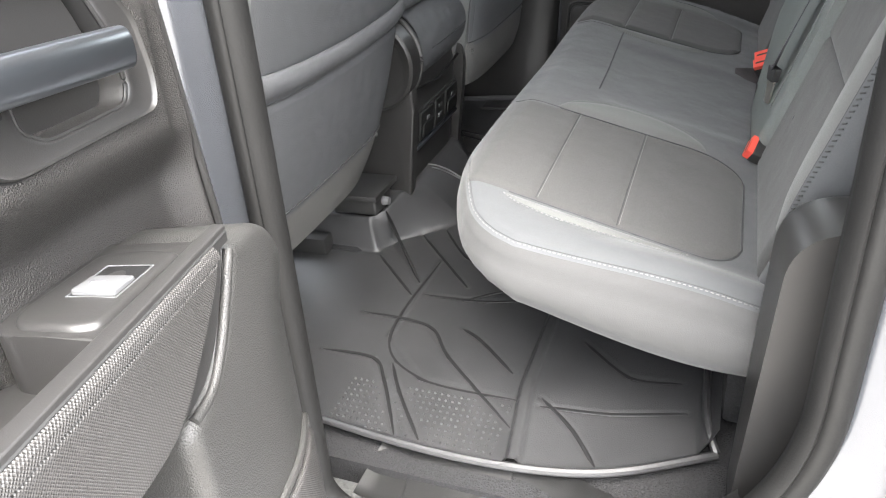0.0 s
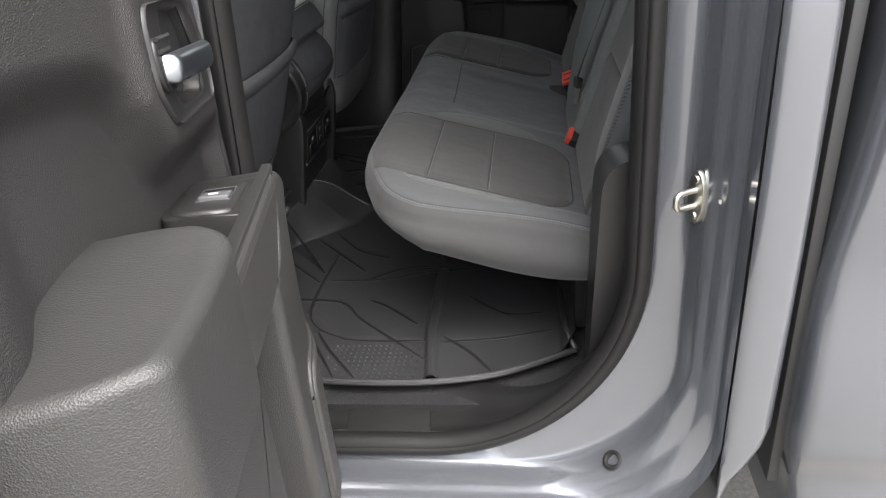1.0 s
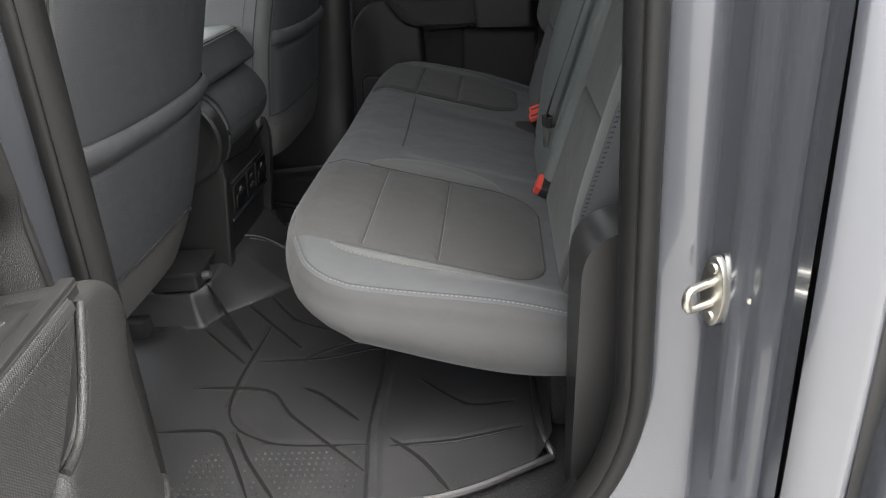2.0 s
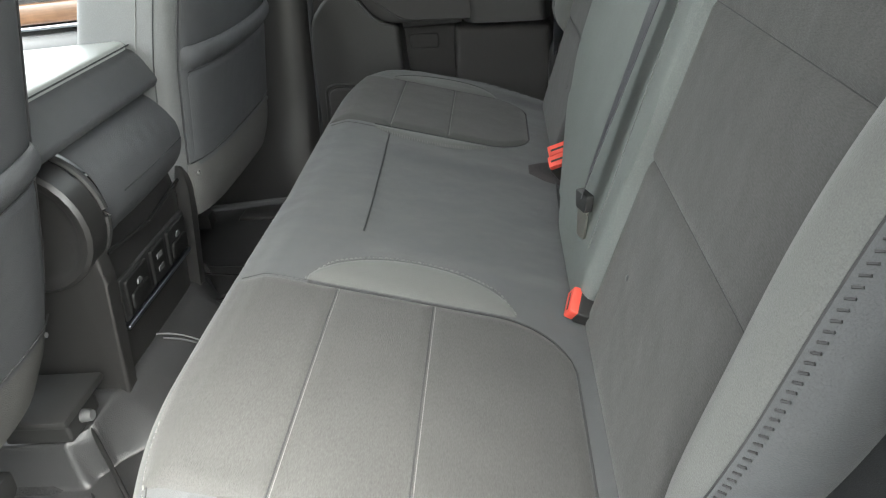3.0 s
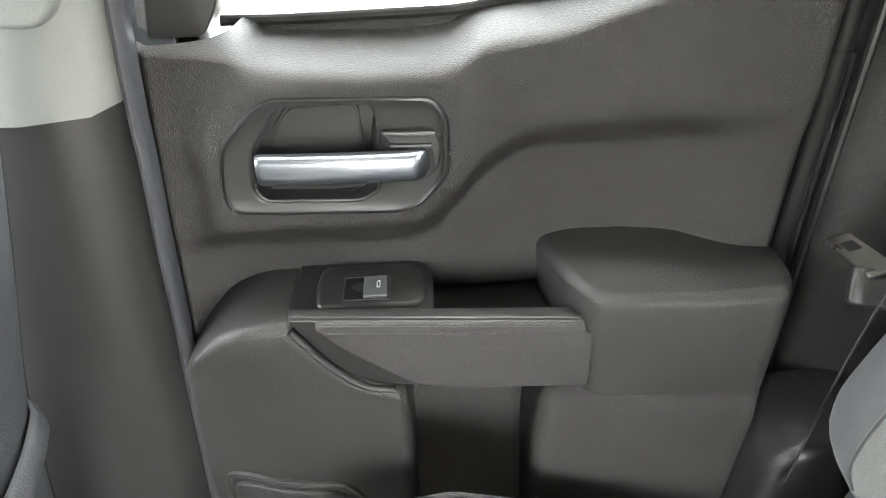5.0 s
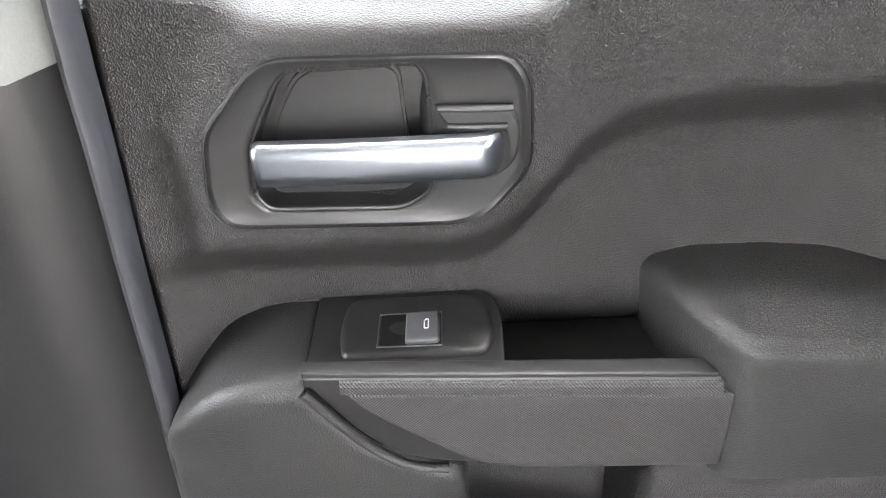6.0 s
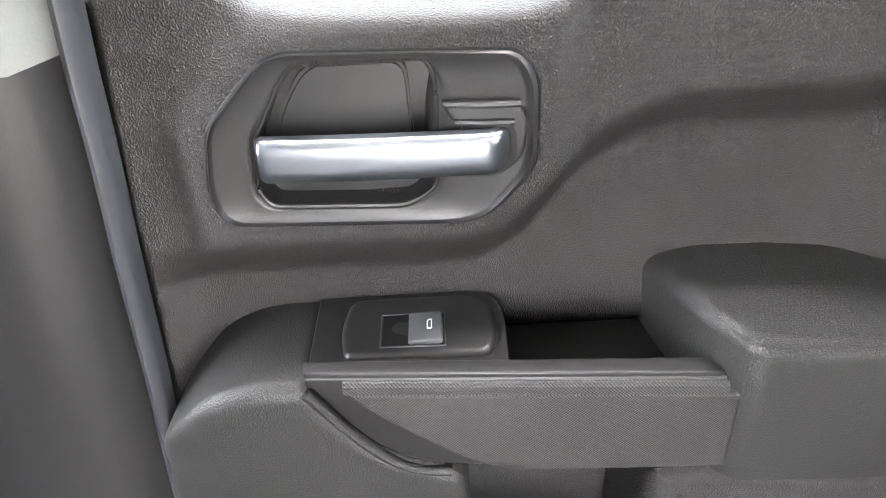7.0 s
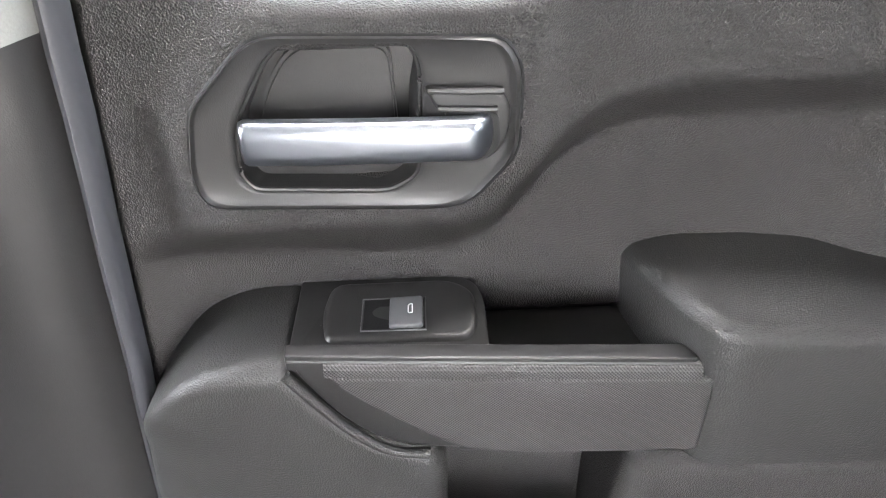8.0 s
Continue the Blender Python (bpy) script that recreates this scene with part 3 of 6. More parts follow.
def on_cushion(x, y, lift=0.0):
    over = max(0.0, min(0.0275, cushion_front(y) - x))
    z = cushion_top(max(x, cushion_front(y)), y) - 0.028 + math.sqrt(0.028 ** 2 - over ** 2)
    return Vector((max(x, cushion_front(y) - 0.0275) + 0.25 * lift - 30 * over * lift, y, z + lift))


def on_front(x, y, lift=0.0):
    """The front third of an insert, drawn out to the rounded front edge of the cushion."""
    if x < -0.02:
        x = lerp(cushion_front(y) - 0.026, -0.02, (x + 0.12) / 0.10)
    return on_cushion(x, y, lift)


def bench_cushion(bench):
    nx, ny = 56, 150
    bm = bmesh.new()
    vs = []
    for i in range(nx + 1):
        row = []
        for j in range(ny + 1):
            y = lerp(MID - CUSH_HALF, MID + CUSH_HALF, j / ny)
            x = lerp(cushion_front(y), CUSH_REAR, i / nx)
            z = cushion_top(x, y)
            y -= 0.075 * step(0.12, 0.36, x) * max(0.0, (y - MID) / CUSH_HALF) ** 4     # the far rear corner is drawn in
            row.append(bm.verts.new((x, y, z)))
        vs.append(row)
    for i in range(nx):
        for j in range(ny):
            bm.faces.new((vs[i][j], vs[i + 1][j], vs[i + 1][j + 1], vs[i][j + 1]))
    edge = [vs[i][0] for i in range(nx, -1, -1)] + [vs[0][j] for j in range(1, ny + 1)] + [vs[i][ny] for i in range(1, nx + 1)]
    outs = []
    for k, v in enumerate(edge):
        a, b = edge[max(k - 1, 0)].co, edge[min(k + 1, len(edge) - 1)].co
        d = Vector((b.x - a.x, b.y - a.y, 0)).normalized()
        outs.append(Vector((-d.y, d.x, 0)) * 1.0)
    if outs[len(outs) // 2].x > 0:
        outs = [-o for o in outs]
    prev = edge
    rim = []
    sheet = bm
    flank = bmesh.new()     # a darker copy of the seat cloth below the stitched edge
    for t in range(1, 14):
        ring = []
        if t == 3:
            sheet, prev = flank, [flank.verts.new(v.co) for v in prev]
        for k, v in enumerate(edge):
            p, o = v.co, outs[k]
            bot = 0.842 + 0.105 * step(0.30, -0.16, p.x) ** 1.0
            if t <= 5:
                a = t / 5 * math.pi / 2
                q = p + o * (0.028 * math.sin(a))
                q.z = p.z - 0.028 * (1 - math.cos(a))
            else:
                s = (t - 5) / 8
                top = p.z - 0.028
                front = step(0.02, -0.10, p.x)
                tuck = (0.075 * front + 0.012) * s ** 2.2
                q = p + o * (0.028 + 0.012 * math.sin(math.pi * s) - tuck)
                q.z = lerp(top, bot, s)
            ring.append(sheet.verts.new(q))
        if t in (1, 2):
            rim.append([v.co.copy() for v in ring])
        for k in range(len(edge) - 1):
            sheet.faces.new((prev[k], prev[k + 1], ring[k + 1], ring[k]))
        prev = ring
    flank.faces.new(prev)
    bmesh.ops.triangulate(flank, faces=[f for f in flank.faces if len(f.verts) > 4])
    cushion = part("cushion", bm, FABRIC, bench, "grey cloth bench cushion", sharp=70)
    part("cushion_skirt", flank, SIDECLOTH, bench, "darker grey cloth sides of the cushion", sharp=70)

    def turn(x, r, end, power=2.0):
        t = max(0.0, min(1.0, (x - end + r) / r))
        return r * (1 - (1 - t ** power) ** (1 / power))

    def panel_low(s):
        return lambda x: MID + (-0.590 + turn(x, 0.055, 0.288) if s < 0 else 0.580 - turn(x, 0.075, 0.268, 1.7))

    def panel_high(s):
        return lambda x: MID + (-0.272 - turn(x, 0.090, 0.288) if s < 0 else 0.281 + turn(x, 0.080, 0.268, 1.8))
    for s in (-1, 1):
        lo, hi = panel_low(s), panel_high(s)
        first_seam, second_seam, rear = (0.0155, 0.1265, 0.288) if s < 0 else (0.006, 0.1125, 0.268)
        spans = [(-0.120, first_seam, "fade", "groove"), (first_seam, second_seam, "groove", "groove"), (second_seam, rear, "groove", "dip")]
        for a, b, first, last in spans:
            bm = patch(on_front if a < -0.1 else on_cushion, a, b, lo, hi, 0.0055, 0.003, 40, 48, first, last)
            part("insert_panel", bm, INSERT, bench, "dark woven cloth insert panel")
        # the dark groove round the panel
        groove = [on_cushion(x, lo(x), 0.0006) for x in np.linspace(-0.02, rear - 0.0005, 60)] + [on_cushion(x, hi(x), 0.0006) for x in np.linspace(rear - 0.0005, -0.02, 60)]
        part("seam", tube(groove, 0.0015, 5), THREAD_DARK, cushion)
        for x in (first_seam, second_seam):
            bm = tube([on_cushion(x, lerp(lo(x), hi(x), lerp(0.02, 0.98, t / 30)), 0.0012) for t in range(31)], 0.0011, 6)
            part("seam", bm, THREAD_DARK, cushion)
            # a pale line laid beside the seam as its highlight
            bm = tube([on_cushion(x + 0.0028, lerp(lo(x), hi(x), lerp(0.02, 0.98, t / 30)), 0.0030) for t in range(31)], 0.0005, 5)
            part("seam_highlight", bm, THREAD_PALE, cushion)
        # pale bands on the outer and inner flank of the panel
        def bow(x, a, b, depth):
            t = max(0.0, min(1.0, (x - a) / (b - a)))
            return depth * (4 * t * (1 - t)) ** 0.55
        base_in, base_out, end_in, end_out = (0.268, 0.594, 0.226, 0.222) if s < 0 else (0.278, 0.583, 0.194, 0.206)
        inner_a = lambda x: MID + s * base_in
        inner_b = lambda x: MID + s * (base_in - bow(x, -0.024, end_in, 0.085 if s < 0 else 0.046))
        outer_a = lambda x: MID + s * base_out
        outer_b = lambda x: MID + s * (base_out + bow(x, -0.026, end_out, 0.024 if s < 0 else 0.072))
        for fa, fb, x0, x1 in ((inner_a, inner_b, -0.024, end_in), (outer_a, outer_b, -0.026, end_out)):
            bm = patch(on_cushion, x0, x1, fa, fb, 0.004, 0.002, 40, 12)
            part("accent_band", bm, BAND, bench, "pale grey cloth accent band")
            away = 1 if fb(0.1) > fa(0.1) else -1
            if s > 0 and fa is inner_a:
                # an overlock seam: short threads laid across the edge
                bm = bmesh.new()
                for k in range(44):
                    x = lerp(x0 + 0.012, x1 - 0.010, k / 43)
                    tube([on_cushion(x, fb(x) - away * 0.005, 0.0034), on_cushion(x + 0.0012, fb(x) + away * 0.003, 0.0018)], 0.0007, 4, bm)
                part("stitching", bm, THREAD_PALE, cushion)
            elif s > 0:
                pts = [on_cushion(lerp(x0, x1, t / 40), fb(lerp(x0, x1, t / 40)) + away * 0.002, 0.0004) for t in range(1, 40)]
                part("seam", tube(pts, 0.0009, 5), THREAD_DARK, cushion)
            else:
                line = [(lerp(x0, x1, t / 12), fb(lerp(x0, x1, t / 12)) + away * 0.003) for t in range(13)]
                stitches(line, on_cushion, cushion, THREAD_PALE, 0.0056, 0.0008)
    # a dark patch on the cushion round the buckles
    far_a = lambda x: along([(0.258, 0.288), (0.285, 0.270), (0.335, 0.260)], x)
    far_b = lambda x: along([(0.258, 0.325), (0.285, 0.350), (0.305, 0.362), (0.335, 0.370)], x)
    part("buckle_patch", patch(on_cushion, 0.258, 0.345, far_a, far_b, 0.0042, 0.002, 24, 16), BUCKLE_PATCH, bench, "dark cloth patch round the buckles")
    # centre place: a cross seam and a back seam
    for y0, y1, x0, x1 in ((-0.018, 0.39, 0.021, 0.010), (-0.06, 0.31, 0.300, 0.306)):
        bm = tube([on_cushion(lerp(x0, x1, t / 20), lerp(y0, y1, t / 20), 0.0004) for t in range(21)], 0.0015, 5)
        part("seam", bm, THREAD_DARK, cushion)
    # seams that divide the centre place from the outer ones
    for s in (-1, 1):
        y = MID + s * 0.268
        bm = tube([on_cushion(lerp(-0.10, -0.015, t / 12), y, 0.0002) for t in range(13)], 0.0008, 5)
        part("seam", bm, THREAD_DARK, cushion)
    # seam and stitching along the edge of both flanks, running round the front corners
    for s in (-1, 1):
        pick = [(p, q) for p, q in zip(*rim) if s * (p.y - MID) > 0.50]
        pick.sort(key=lambda r: (-r[0].x if s * (r[0].y - MID) > CUSH_HALF else 1, -s * (r[0].y - MID)))
        pts = [p + Vector((-0.0004, s * 0.0006, 0.0004)) for p, q in pick]
        part("seam", tube(pts, 0.0005, 5), THREAD_DARK, cushion)
        low = [lerp(p, q, 0.35) + Vector((-0.0006, s * 0.0006, 0.0008)) for p, q in pick]
        bm = bmesh.new()
        for p, q in zip(low, low[1:]):
            n = max(1, int((q - p).length / 0.006))
            for k in range(n):
                tube([lerp(p, q, k / n), lerp(p, q, (k + 0.55) / n)], 0.0008, 4, bm)
        part("stitching", bm, THREAD_PALE, cushion)
    return cushion


BACK_LEAN = 0.34


def on_back(y, z, lift=0.0):
    """A point on the plane of the backrests; lift stands forward of it."""
    x = 0.345 + BACK_LEAN * (z - 1.02)
    return Vector((x - 0.947 * lift, y, z + 0.322 * lift))


def pad(outline, depth, proud, mat, parent, name, label="", bulge=0.010, bevel=0.022):
    """A stuffed pad in the plane of the backrest, with a rounded outline of (y, z, radius)."""
    bm = plate(rounded(outline, 7), 0.0, depth + proud, bevel, 5, lambda a, b, d: on_back(a, b, d - depth))
    return part(name, bm, mat, parent, label, sharp=60)


def on_outer(y, z, lift=0.0):
    """The outer backrests: their plane, rolling back above the top seam."""
    t = max(0.0, (z - 1.432) / 0.072) ** 1.6
    return on_back(y, z - 0.020 * t, lift - 0.052 * t)


def outer_back(bench, s):
    """One outer backrest with its bolster, inserts and seams. s -1: the near one."""
    y = lambda d: MID + s * d
    side = [(y(0.225), 0.90, 0.02), (y(0.62), 0.90, 0.02), (y(0.640), 1.05, 0.05), (y(0.650), 1.20, 0.08), (y(0.668), 1.34, 0.06), (y(0.672), 1.45, 0.04), (y(0.62), 1.500, 0.03), (y(0.50), 1.503, 0.03), (y(0.33), 1.503, 0.03), (y(0.225), 1.503, 0.02)]
    if s > 0:
        side = side[::-1]
    bm = dome(dense(rounded(side, 7), 0.02), 0.0, 0.135, 0.022, lambda a, b, d: on_outer(a, b, d - 0.135), (y(0.43), 1.22), 18)
    back = part("backrest", bm, FABRIC, bench, "grey cloth outer backrest", sharp=60)
    lo = lambda z: y(0.250)
    hi = lambda z: y(curve([(0.90, 0.580), (1.05, 0.587), (1.12, 0.585), (1.21, 0.590), (1.275, 0.594), (1.31, 0.612), (1.34, 0.640), (1.40, 0.650), (1.46, 0.640)] if s > 0 else [(0.90, 0.590), (1.12, 0.596), (1.30, 0.596), (1.36, 0.618), (1.40, 0.634), (1.46, 0.630)], z))
    def surf(z, yy, lift=0.0):
        d = s * (yy - MID)
        up = curve([(0.20, 0.020), (0.28, 0.020), (0.338, 0.019), (0.40, 0.004), (0.60, 0.0)], d) * max(0.0, (z - 1.292) / 0.15)
        return on_outer(yy, z + up, lift + 0.002)
    low_seam, mid_seam = (1.135, 1.292) if s < 0 else (1.114, 1.284)
    for a, b in ((0.915, low_seam), (low_seam, mid_seam), (mid_seam, 1.442)):
        bm = patch(surf, a, b, lo, hi, 0.006, 0.003, 26, 36, "dip" if a < 1 else "groove", "dip" if b > 1.4 else "groove")
        part("insert_panel", bm, INSERT, bench, "dark woven cloth back insert")
    for z, thread in ((low_seam, THREAD_DARK), (mid_seam, THREAD_DARK), (1.442, BAND)):
        pts = [surf(z, lerp(lo(z), hi(z), t / 24), 0.0005) for t in range(25)]
        part("seam", tube(pts, 0.0011, 5), thread, back)
    # the side bolster, standing forward of the panel
    low, fold = (1.000, 0.62) if s < 0 else (1.080, 0.40)

    def bolster(u, v):
        z = lerp(low, 1.440, v)
        d0 = curve([(1.062, 0.587), (1.12, 0.585), (1.21, 0.590), (1.28, 0.595), (1.31, 0.613), (1.34, 0.634), (1.38, 0.645), (1.440, 0.655)] if s > 0 else [(1.062, 0.597), (1.30, 0.597), (1.36, 0.620), (1.440, 0.645)], z)
        d1 = curve([(1.000, 0.640), (1.06, 0.672), (1.15, 0.690), (1.32, 0.690), (1.38, 0.685), (1.440, 0.672)] if s < 0 else [(1.080, 0.602), (1.088, 0.640), (1.100, 0.668), (1.125, 0.685), (1.150, 0.690), (1.32, 0.690), (1.38, 0.685), (1.440, 0.672)], z)
        h = curve([(1.000, 0.020), (1.05, 0.032), (1.12, 0.038), (1.25, 0.040), (1.35, 0.026), (1.440, 0.0)] if s < 0 else [(1.080, 0.004), (1.092, 0.022), (1.12, 0.038), (1.25, 0.040), (1.35, 0.026), (1.440, 0.0)], z)
        a = lerp(-0.12, 1.2, u) * math.pi
        w = math.sin(a) if a < math.pi / 2 or a > math.pi else math.sin(a) ** 0.8
        return on_back(y((d0 + d1) / 2 - (d1 - d0) / 2 * math.cos(a)), z, h * max(-0.9, w) + 0.001)
    bol = part("side_bolster", grid(bolster, 34, 48), BAND, bench, "grey cloth side bolster", sharp=75)
    pts = [Vector(bolster(fold, lerp(0.04, 0.97, t / 40))) for t in range(41)]
    part("seam", tube(pts, 0.0012, 5), THREAD_DARK, bol)
    # a flank of plainer cloth outside the seam
    flank = grid(lambda u, v: Vector(bolster(lerp(fold + 0.005, 1.0, u), lerp(0.02, 0.98, v))) + Vector((-0.0012, s * 0.0012, 0.0008)), 12, 40)
    part("bolster_flank", flank, FABRIC, bol, "grey vinyl flank of the bolster")
    if s < 0:
        bm = bmesh.new()
        for t in range(56):
            v0 = lerp(0.06, 0.86, t / 56)
            a, b = Vector(bolster(0.645, v0)), Vector(bolster(0.672, v0 + 0.006))
            off = Vector((-0.0016, s * 0.0016, 0.001))
            tube([a + off, b + off], 0.0009, 5, bm)
        part("stitching", bm, THREAD_DARK, bol)
    if s > 0:
        clip = rounded([(y(0.545), 1.446, 0.006), (y(0.600), 1.440, 0.008), (y(0.600), 1.470, 0.006), (y(0.552), 1.474, 0.006)], 4)
        part("belt_guide", plate(clip[::-1], -0.004, 0.014, 0.004, 3, lambda a, b, d: on_outer(a, b, d + 0.004)), LIGHT_TRIM, back, "pale grey belt guide at the top edge")
    # small round push clips low on the backrest
    for d, z in ((0.335, 1.035), (0.592, 1.035)):
        bm = bmesh.new()
        bmesh.ops.create_uvsphere(bm, u_segments=10, v_segments=6, radius=0.0045)
        for v in bm.verts:
            v.co = on_back(y(d) + v.co.x, z + v.co.y, 0.007 + v.co.z * 0.5)
        part("push_clip", bm, FABRIC, back, "small grey round push clip")
    return back


def middle_back(bench):
    out = [(0.09, 0.92, 0.03), (-0.150, 0.92, 0.03), (-0.164, 1.15, 0.05), (-0.157, 1.345, 0.03), (-0.117, 1.372, 0.02), (-0.04, 1.402, 0.02), (0.01, 1.415, 0.01), (0.025, 1.47, 0.02), (0.06, 1.50, 0.02), (0.17, 1.50, 0.02), (0.205, 1.47, 0.02), (0.22, 1.415, 0.01), (0.27, 1.402, 0.02), (0.345, 1.372, 0.02), (0.387, 1.345, 0.03), (0.392, 1.11, 0.05), (0.30, 1.035, 0.03), (0.17, 0.97, 0.03)]
    back = pad(out, 0.10, 0.022, MIDCLOTH, bench, "centre_backrest", "grey-green vinyl centre backrest", bevel=0.024)
    surf = lambda z, yy, lift=0.0: on_back(yy, z, lift + 0.022)
    pts = [surf(z, -0.105 + 0.01 * math.sin(z * 5), 0.0002) for z in np.linspace(1.0, 1.36, 30)]
    part("seam", tube(pts, 0.0008, 5), BAND, back)
    return back


def headrest_posts(bench):
    """Round guides set in puckered cloth, each with its steel post end."""
    for c in (MID - 0.456, MID + 0.456):
        for dy in (-0.043, 0.043):
            base = on_outer(c + dy, 1.474, 0.001)
            ax = Vector((0.42, 0, 0.91)).normalized()
            s1 = Vector((0, 1, 0))
            s2 = ax.cross(s1)
            rows = [(0.024, -0.010), (0.022, -0.005), (0.019, -0.0025), (0.0165, -0.004), (0.0145, -0.009), (0.013, -0.010), (0.0125, -0.004), (0.011, -0.0015), (0.0075, -0.001), (0.006, -0.003)]
            bm = grid(lambda u, v: base + (s1 * math.cos(u * 2 * math.pi) * 1.25 + s2 * math.sin(u * 2 * math.pi)) * rows[int(round(v * 9))][0] + ax * rows[int(round(v * 9))][1], 28, 9, wrap=True)
            g = part("post_guide", bm, FABRIC, bench, "grey headrest post guide", sharp=70)
            part("post", tube([base - ax * 0.01, base + ax * 0.019], 0.0058, 12), CHROME, g, "chrome headrest post")


bench = thing("rear_bench_seat", "grey cloth rear bench with dark insert panels", "seat", at=(0.15, MID, 0.70))
bench_cushion(bench)
outer_back(bench, -1)
outer_back(bench, 1)
middle_back(bench)
headrest_posts(bench)
part("seat_base", box((0.285, -0.52, 0.68), (0.36, 0.72, 0.875), 0.01), CARPET, bench, "dark carpeted storage base under the cushion")


def side_bolster_cover(s):
    """The hard plastic cover between bench and door, round on top."""
    front, top, face = (0.297, 1.106, 0.715) if s < 0 else (0.322, 1.040, 0.692)
    out = rounded([(0.43, 0.685, 0.0), (front, 0.685, 0.02), (front + 0.012, top, 0.12), (0.43, top + 0.006, 0.0)], 10)
    bm = plate(out, MID + s * 0.80, MID + s * face, 0.016, 5, lambda a, b, d: (a + 0.10 * (abs(d - MID) - face) * step(0.9, 1.05, b), d, b))
    structure("quarter_cover", bm, TRIM_SMOOTH, "charcoal plastic quarter trim beside the bench", "trim", sharp=60)


side_bolster_cover(-1)
side_bolster_cover(1)

# ---- front seats ----
DRIVER_LINE = [(0.84, -0.462), (0.90, -0.434), (0.962, -0.402), (1.05, -0.368), (1.19, -0.322), (1.35, -0.268), (1.50, -0.220), (1.66, -0.175)]
PASSENGER_LINE = [(0.86, -0.385), (0.92, -0.366), (1.00, -0.348), (1.10, -0.328), (1.20, -0.306), (1.35, -0.258), (1.50, -0.212), (1.66, -0.17)]


def front_seat(y0, y1, line, low, label):
    """A front seat seen from behind: backrest shell, slate panel, map pocket with a padded hem, skirt, cushion, rails, headrest posts."""
    seat = thing("front_seat", label, "seat", "front seats", at=((-0.5), (y0 + y1) / 2, 0.66))
    ym, half = (y0 + y1) / 2, (y1 - y0) / 2

    def width(z):
        return along([(low, 0.93), (low + 0.06, 0.98), (1.05, 1.0), (1.45, 0.98), (1.58, 0.90), (1.64, 0.70), (1.66, 0.5)], z) * half

    def rear(yy, z, lift=0.0):
        t = (yy - ym) / max(width(z), 1e-3)
        x = curve(line, z) - 0.034 * abs(t) ** 6 + 0.006 * (1 - t * t)
        return Vector((x + lift, yy, z))

    def shell(u, v):
        z = lerp(low + 0.03, 1.66, v)
        w = width(z)
        a = u * 2 * math.pi
        cy, sx = math.cos(a), math.sin(a)
        k = 6.0
        r = (abs(cy) ** k + abs(sx) ** k) ** (-1 / k)
        depth = along([(0.90, 0.075), (1.0, 0.085), (1.4, 0.075), (1.66, 0.045)], z)
        x = curve(line, z) - depth + depth * r * sx
        if sx < 0:
            x -= 0.05 * abs(r * cy) ** 4
        return (x, ym + w * r * cy, z)
    bm = grid(shell, 72, 44, wrap=True)
    for ring_z in (low + 0.03, 1.66):
        vs = [v for v in bm.verts if abs(v.co.z - ring_z) < 1e-6]
        mid = sum((v.co for v in vs), Vector()) / len(vs)
        vs.sort(key=lambda v: math.atan2(v.co.x - mid.x, v.co.y - ym))
        bm.faces.new(vs)
    back = part("backrest", bm, SEATSIDE, seat, "grey vinyl front backrest", sharp=70)
    surf = lambda z, yy, lift=0.0: rear(yy, z, lift + 0.004)
    lo = lambda z: ym - width(z) * 0.93
    hi = lambda z: ym + width(z) * 0.93
    part("rear_panel", patch(surf, low + 0.10, 1.60, lo, hi, 0.007, 0.010, 40, 34), SEATBACK, seat, "slate vinyl rear panel of the backrest")
    top = lambda yy: 1.212 - 0.010 * math.cos((yy - ym) / half * 1.4)
    seam_z = low + 0.112

    def pocket(u, v):
        yy = lerp(ym - half * 0.90, ym + half * 0.90, u)
        z = lerp(seam_z - 0.01, top(yy), v)
        hem = max(0.0, 1 - abs((z - top(yy) + 0.019) / 0.020) ** 2.2)
        crease = -0.005 * math.exp(-((z - top(yy) + 0.044) / 0.006) ** 2)
        sag = 0.012 + 0.006 * math.sin(math.pi * u) * v ** 2 + 0.011 * hem + crease
        edge = min(u, 1 - u)
        return rear(yy, z, sag * step(0, 0.035, edge) + 0.003)
    pk = part("map_pocket", thick(grid(pocket, 44, 54), (-0.003, 0, 0)), SEATBACK, seat, "slate vinyl map pocket with a padded hem", sharp=60)
    hem = [rear(lerp(ym - half * 0.86, ym + half * 0.86, t / 30), top(lerp(ym - half * 0.86, ym + half * 0.86, t / 30)) - 0.044, 0.0135) for t in range(31)]
    part("seam", tube(hem, 0.0011, 5), THREAD_DARK, pk)

    def skirt(u, v):
        z = lerp(low, seam_z, v)
        yy = lerp(ym - half * 0.955, ym + half * 0.955, u)
        return rear(yy, z, 0.013 + 0.004 * math.sin(math.pi * v) - 0.018 * step(0.95, 1.0, abs(2 * u - 1)))
    part("lower_skirt", thick(grid(skirt, 24, 10), (-0.02, 0, 0)), SKIRT, seat, "dim grey lower skirt of the backrest")
    for s in (-1, 1):
        part("skirt_clip", tube([rear(ym + s * half * 0.86, seam_z - 0.022, 0.012), rear(ym + s * half * 0.86, seam_z - 0.022, 0.018)], 0.004, 10), SEATSIDE, seat, "small round skirt clip")
        pts = [rear(ym + s * width(z) * 0.925, z, 0.0098) for z in np.linspace(seam_z, 1.57, 34)]
        part("seam", tube(pts, 0.0016, 6), THREAD_DARK, back)
        for dx in (-0.045, -0.075):
            pts = [Vector((curve(line, z) + dx, ym + s * (width(z) * 0.998 + 0.001), z)) for z in np.linspace(low + 0.10, 1.56, 30)]
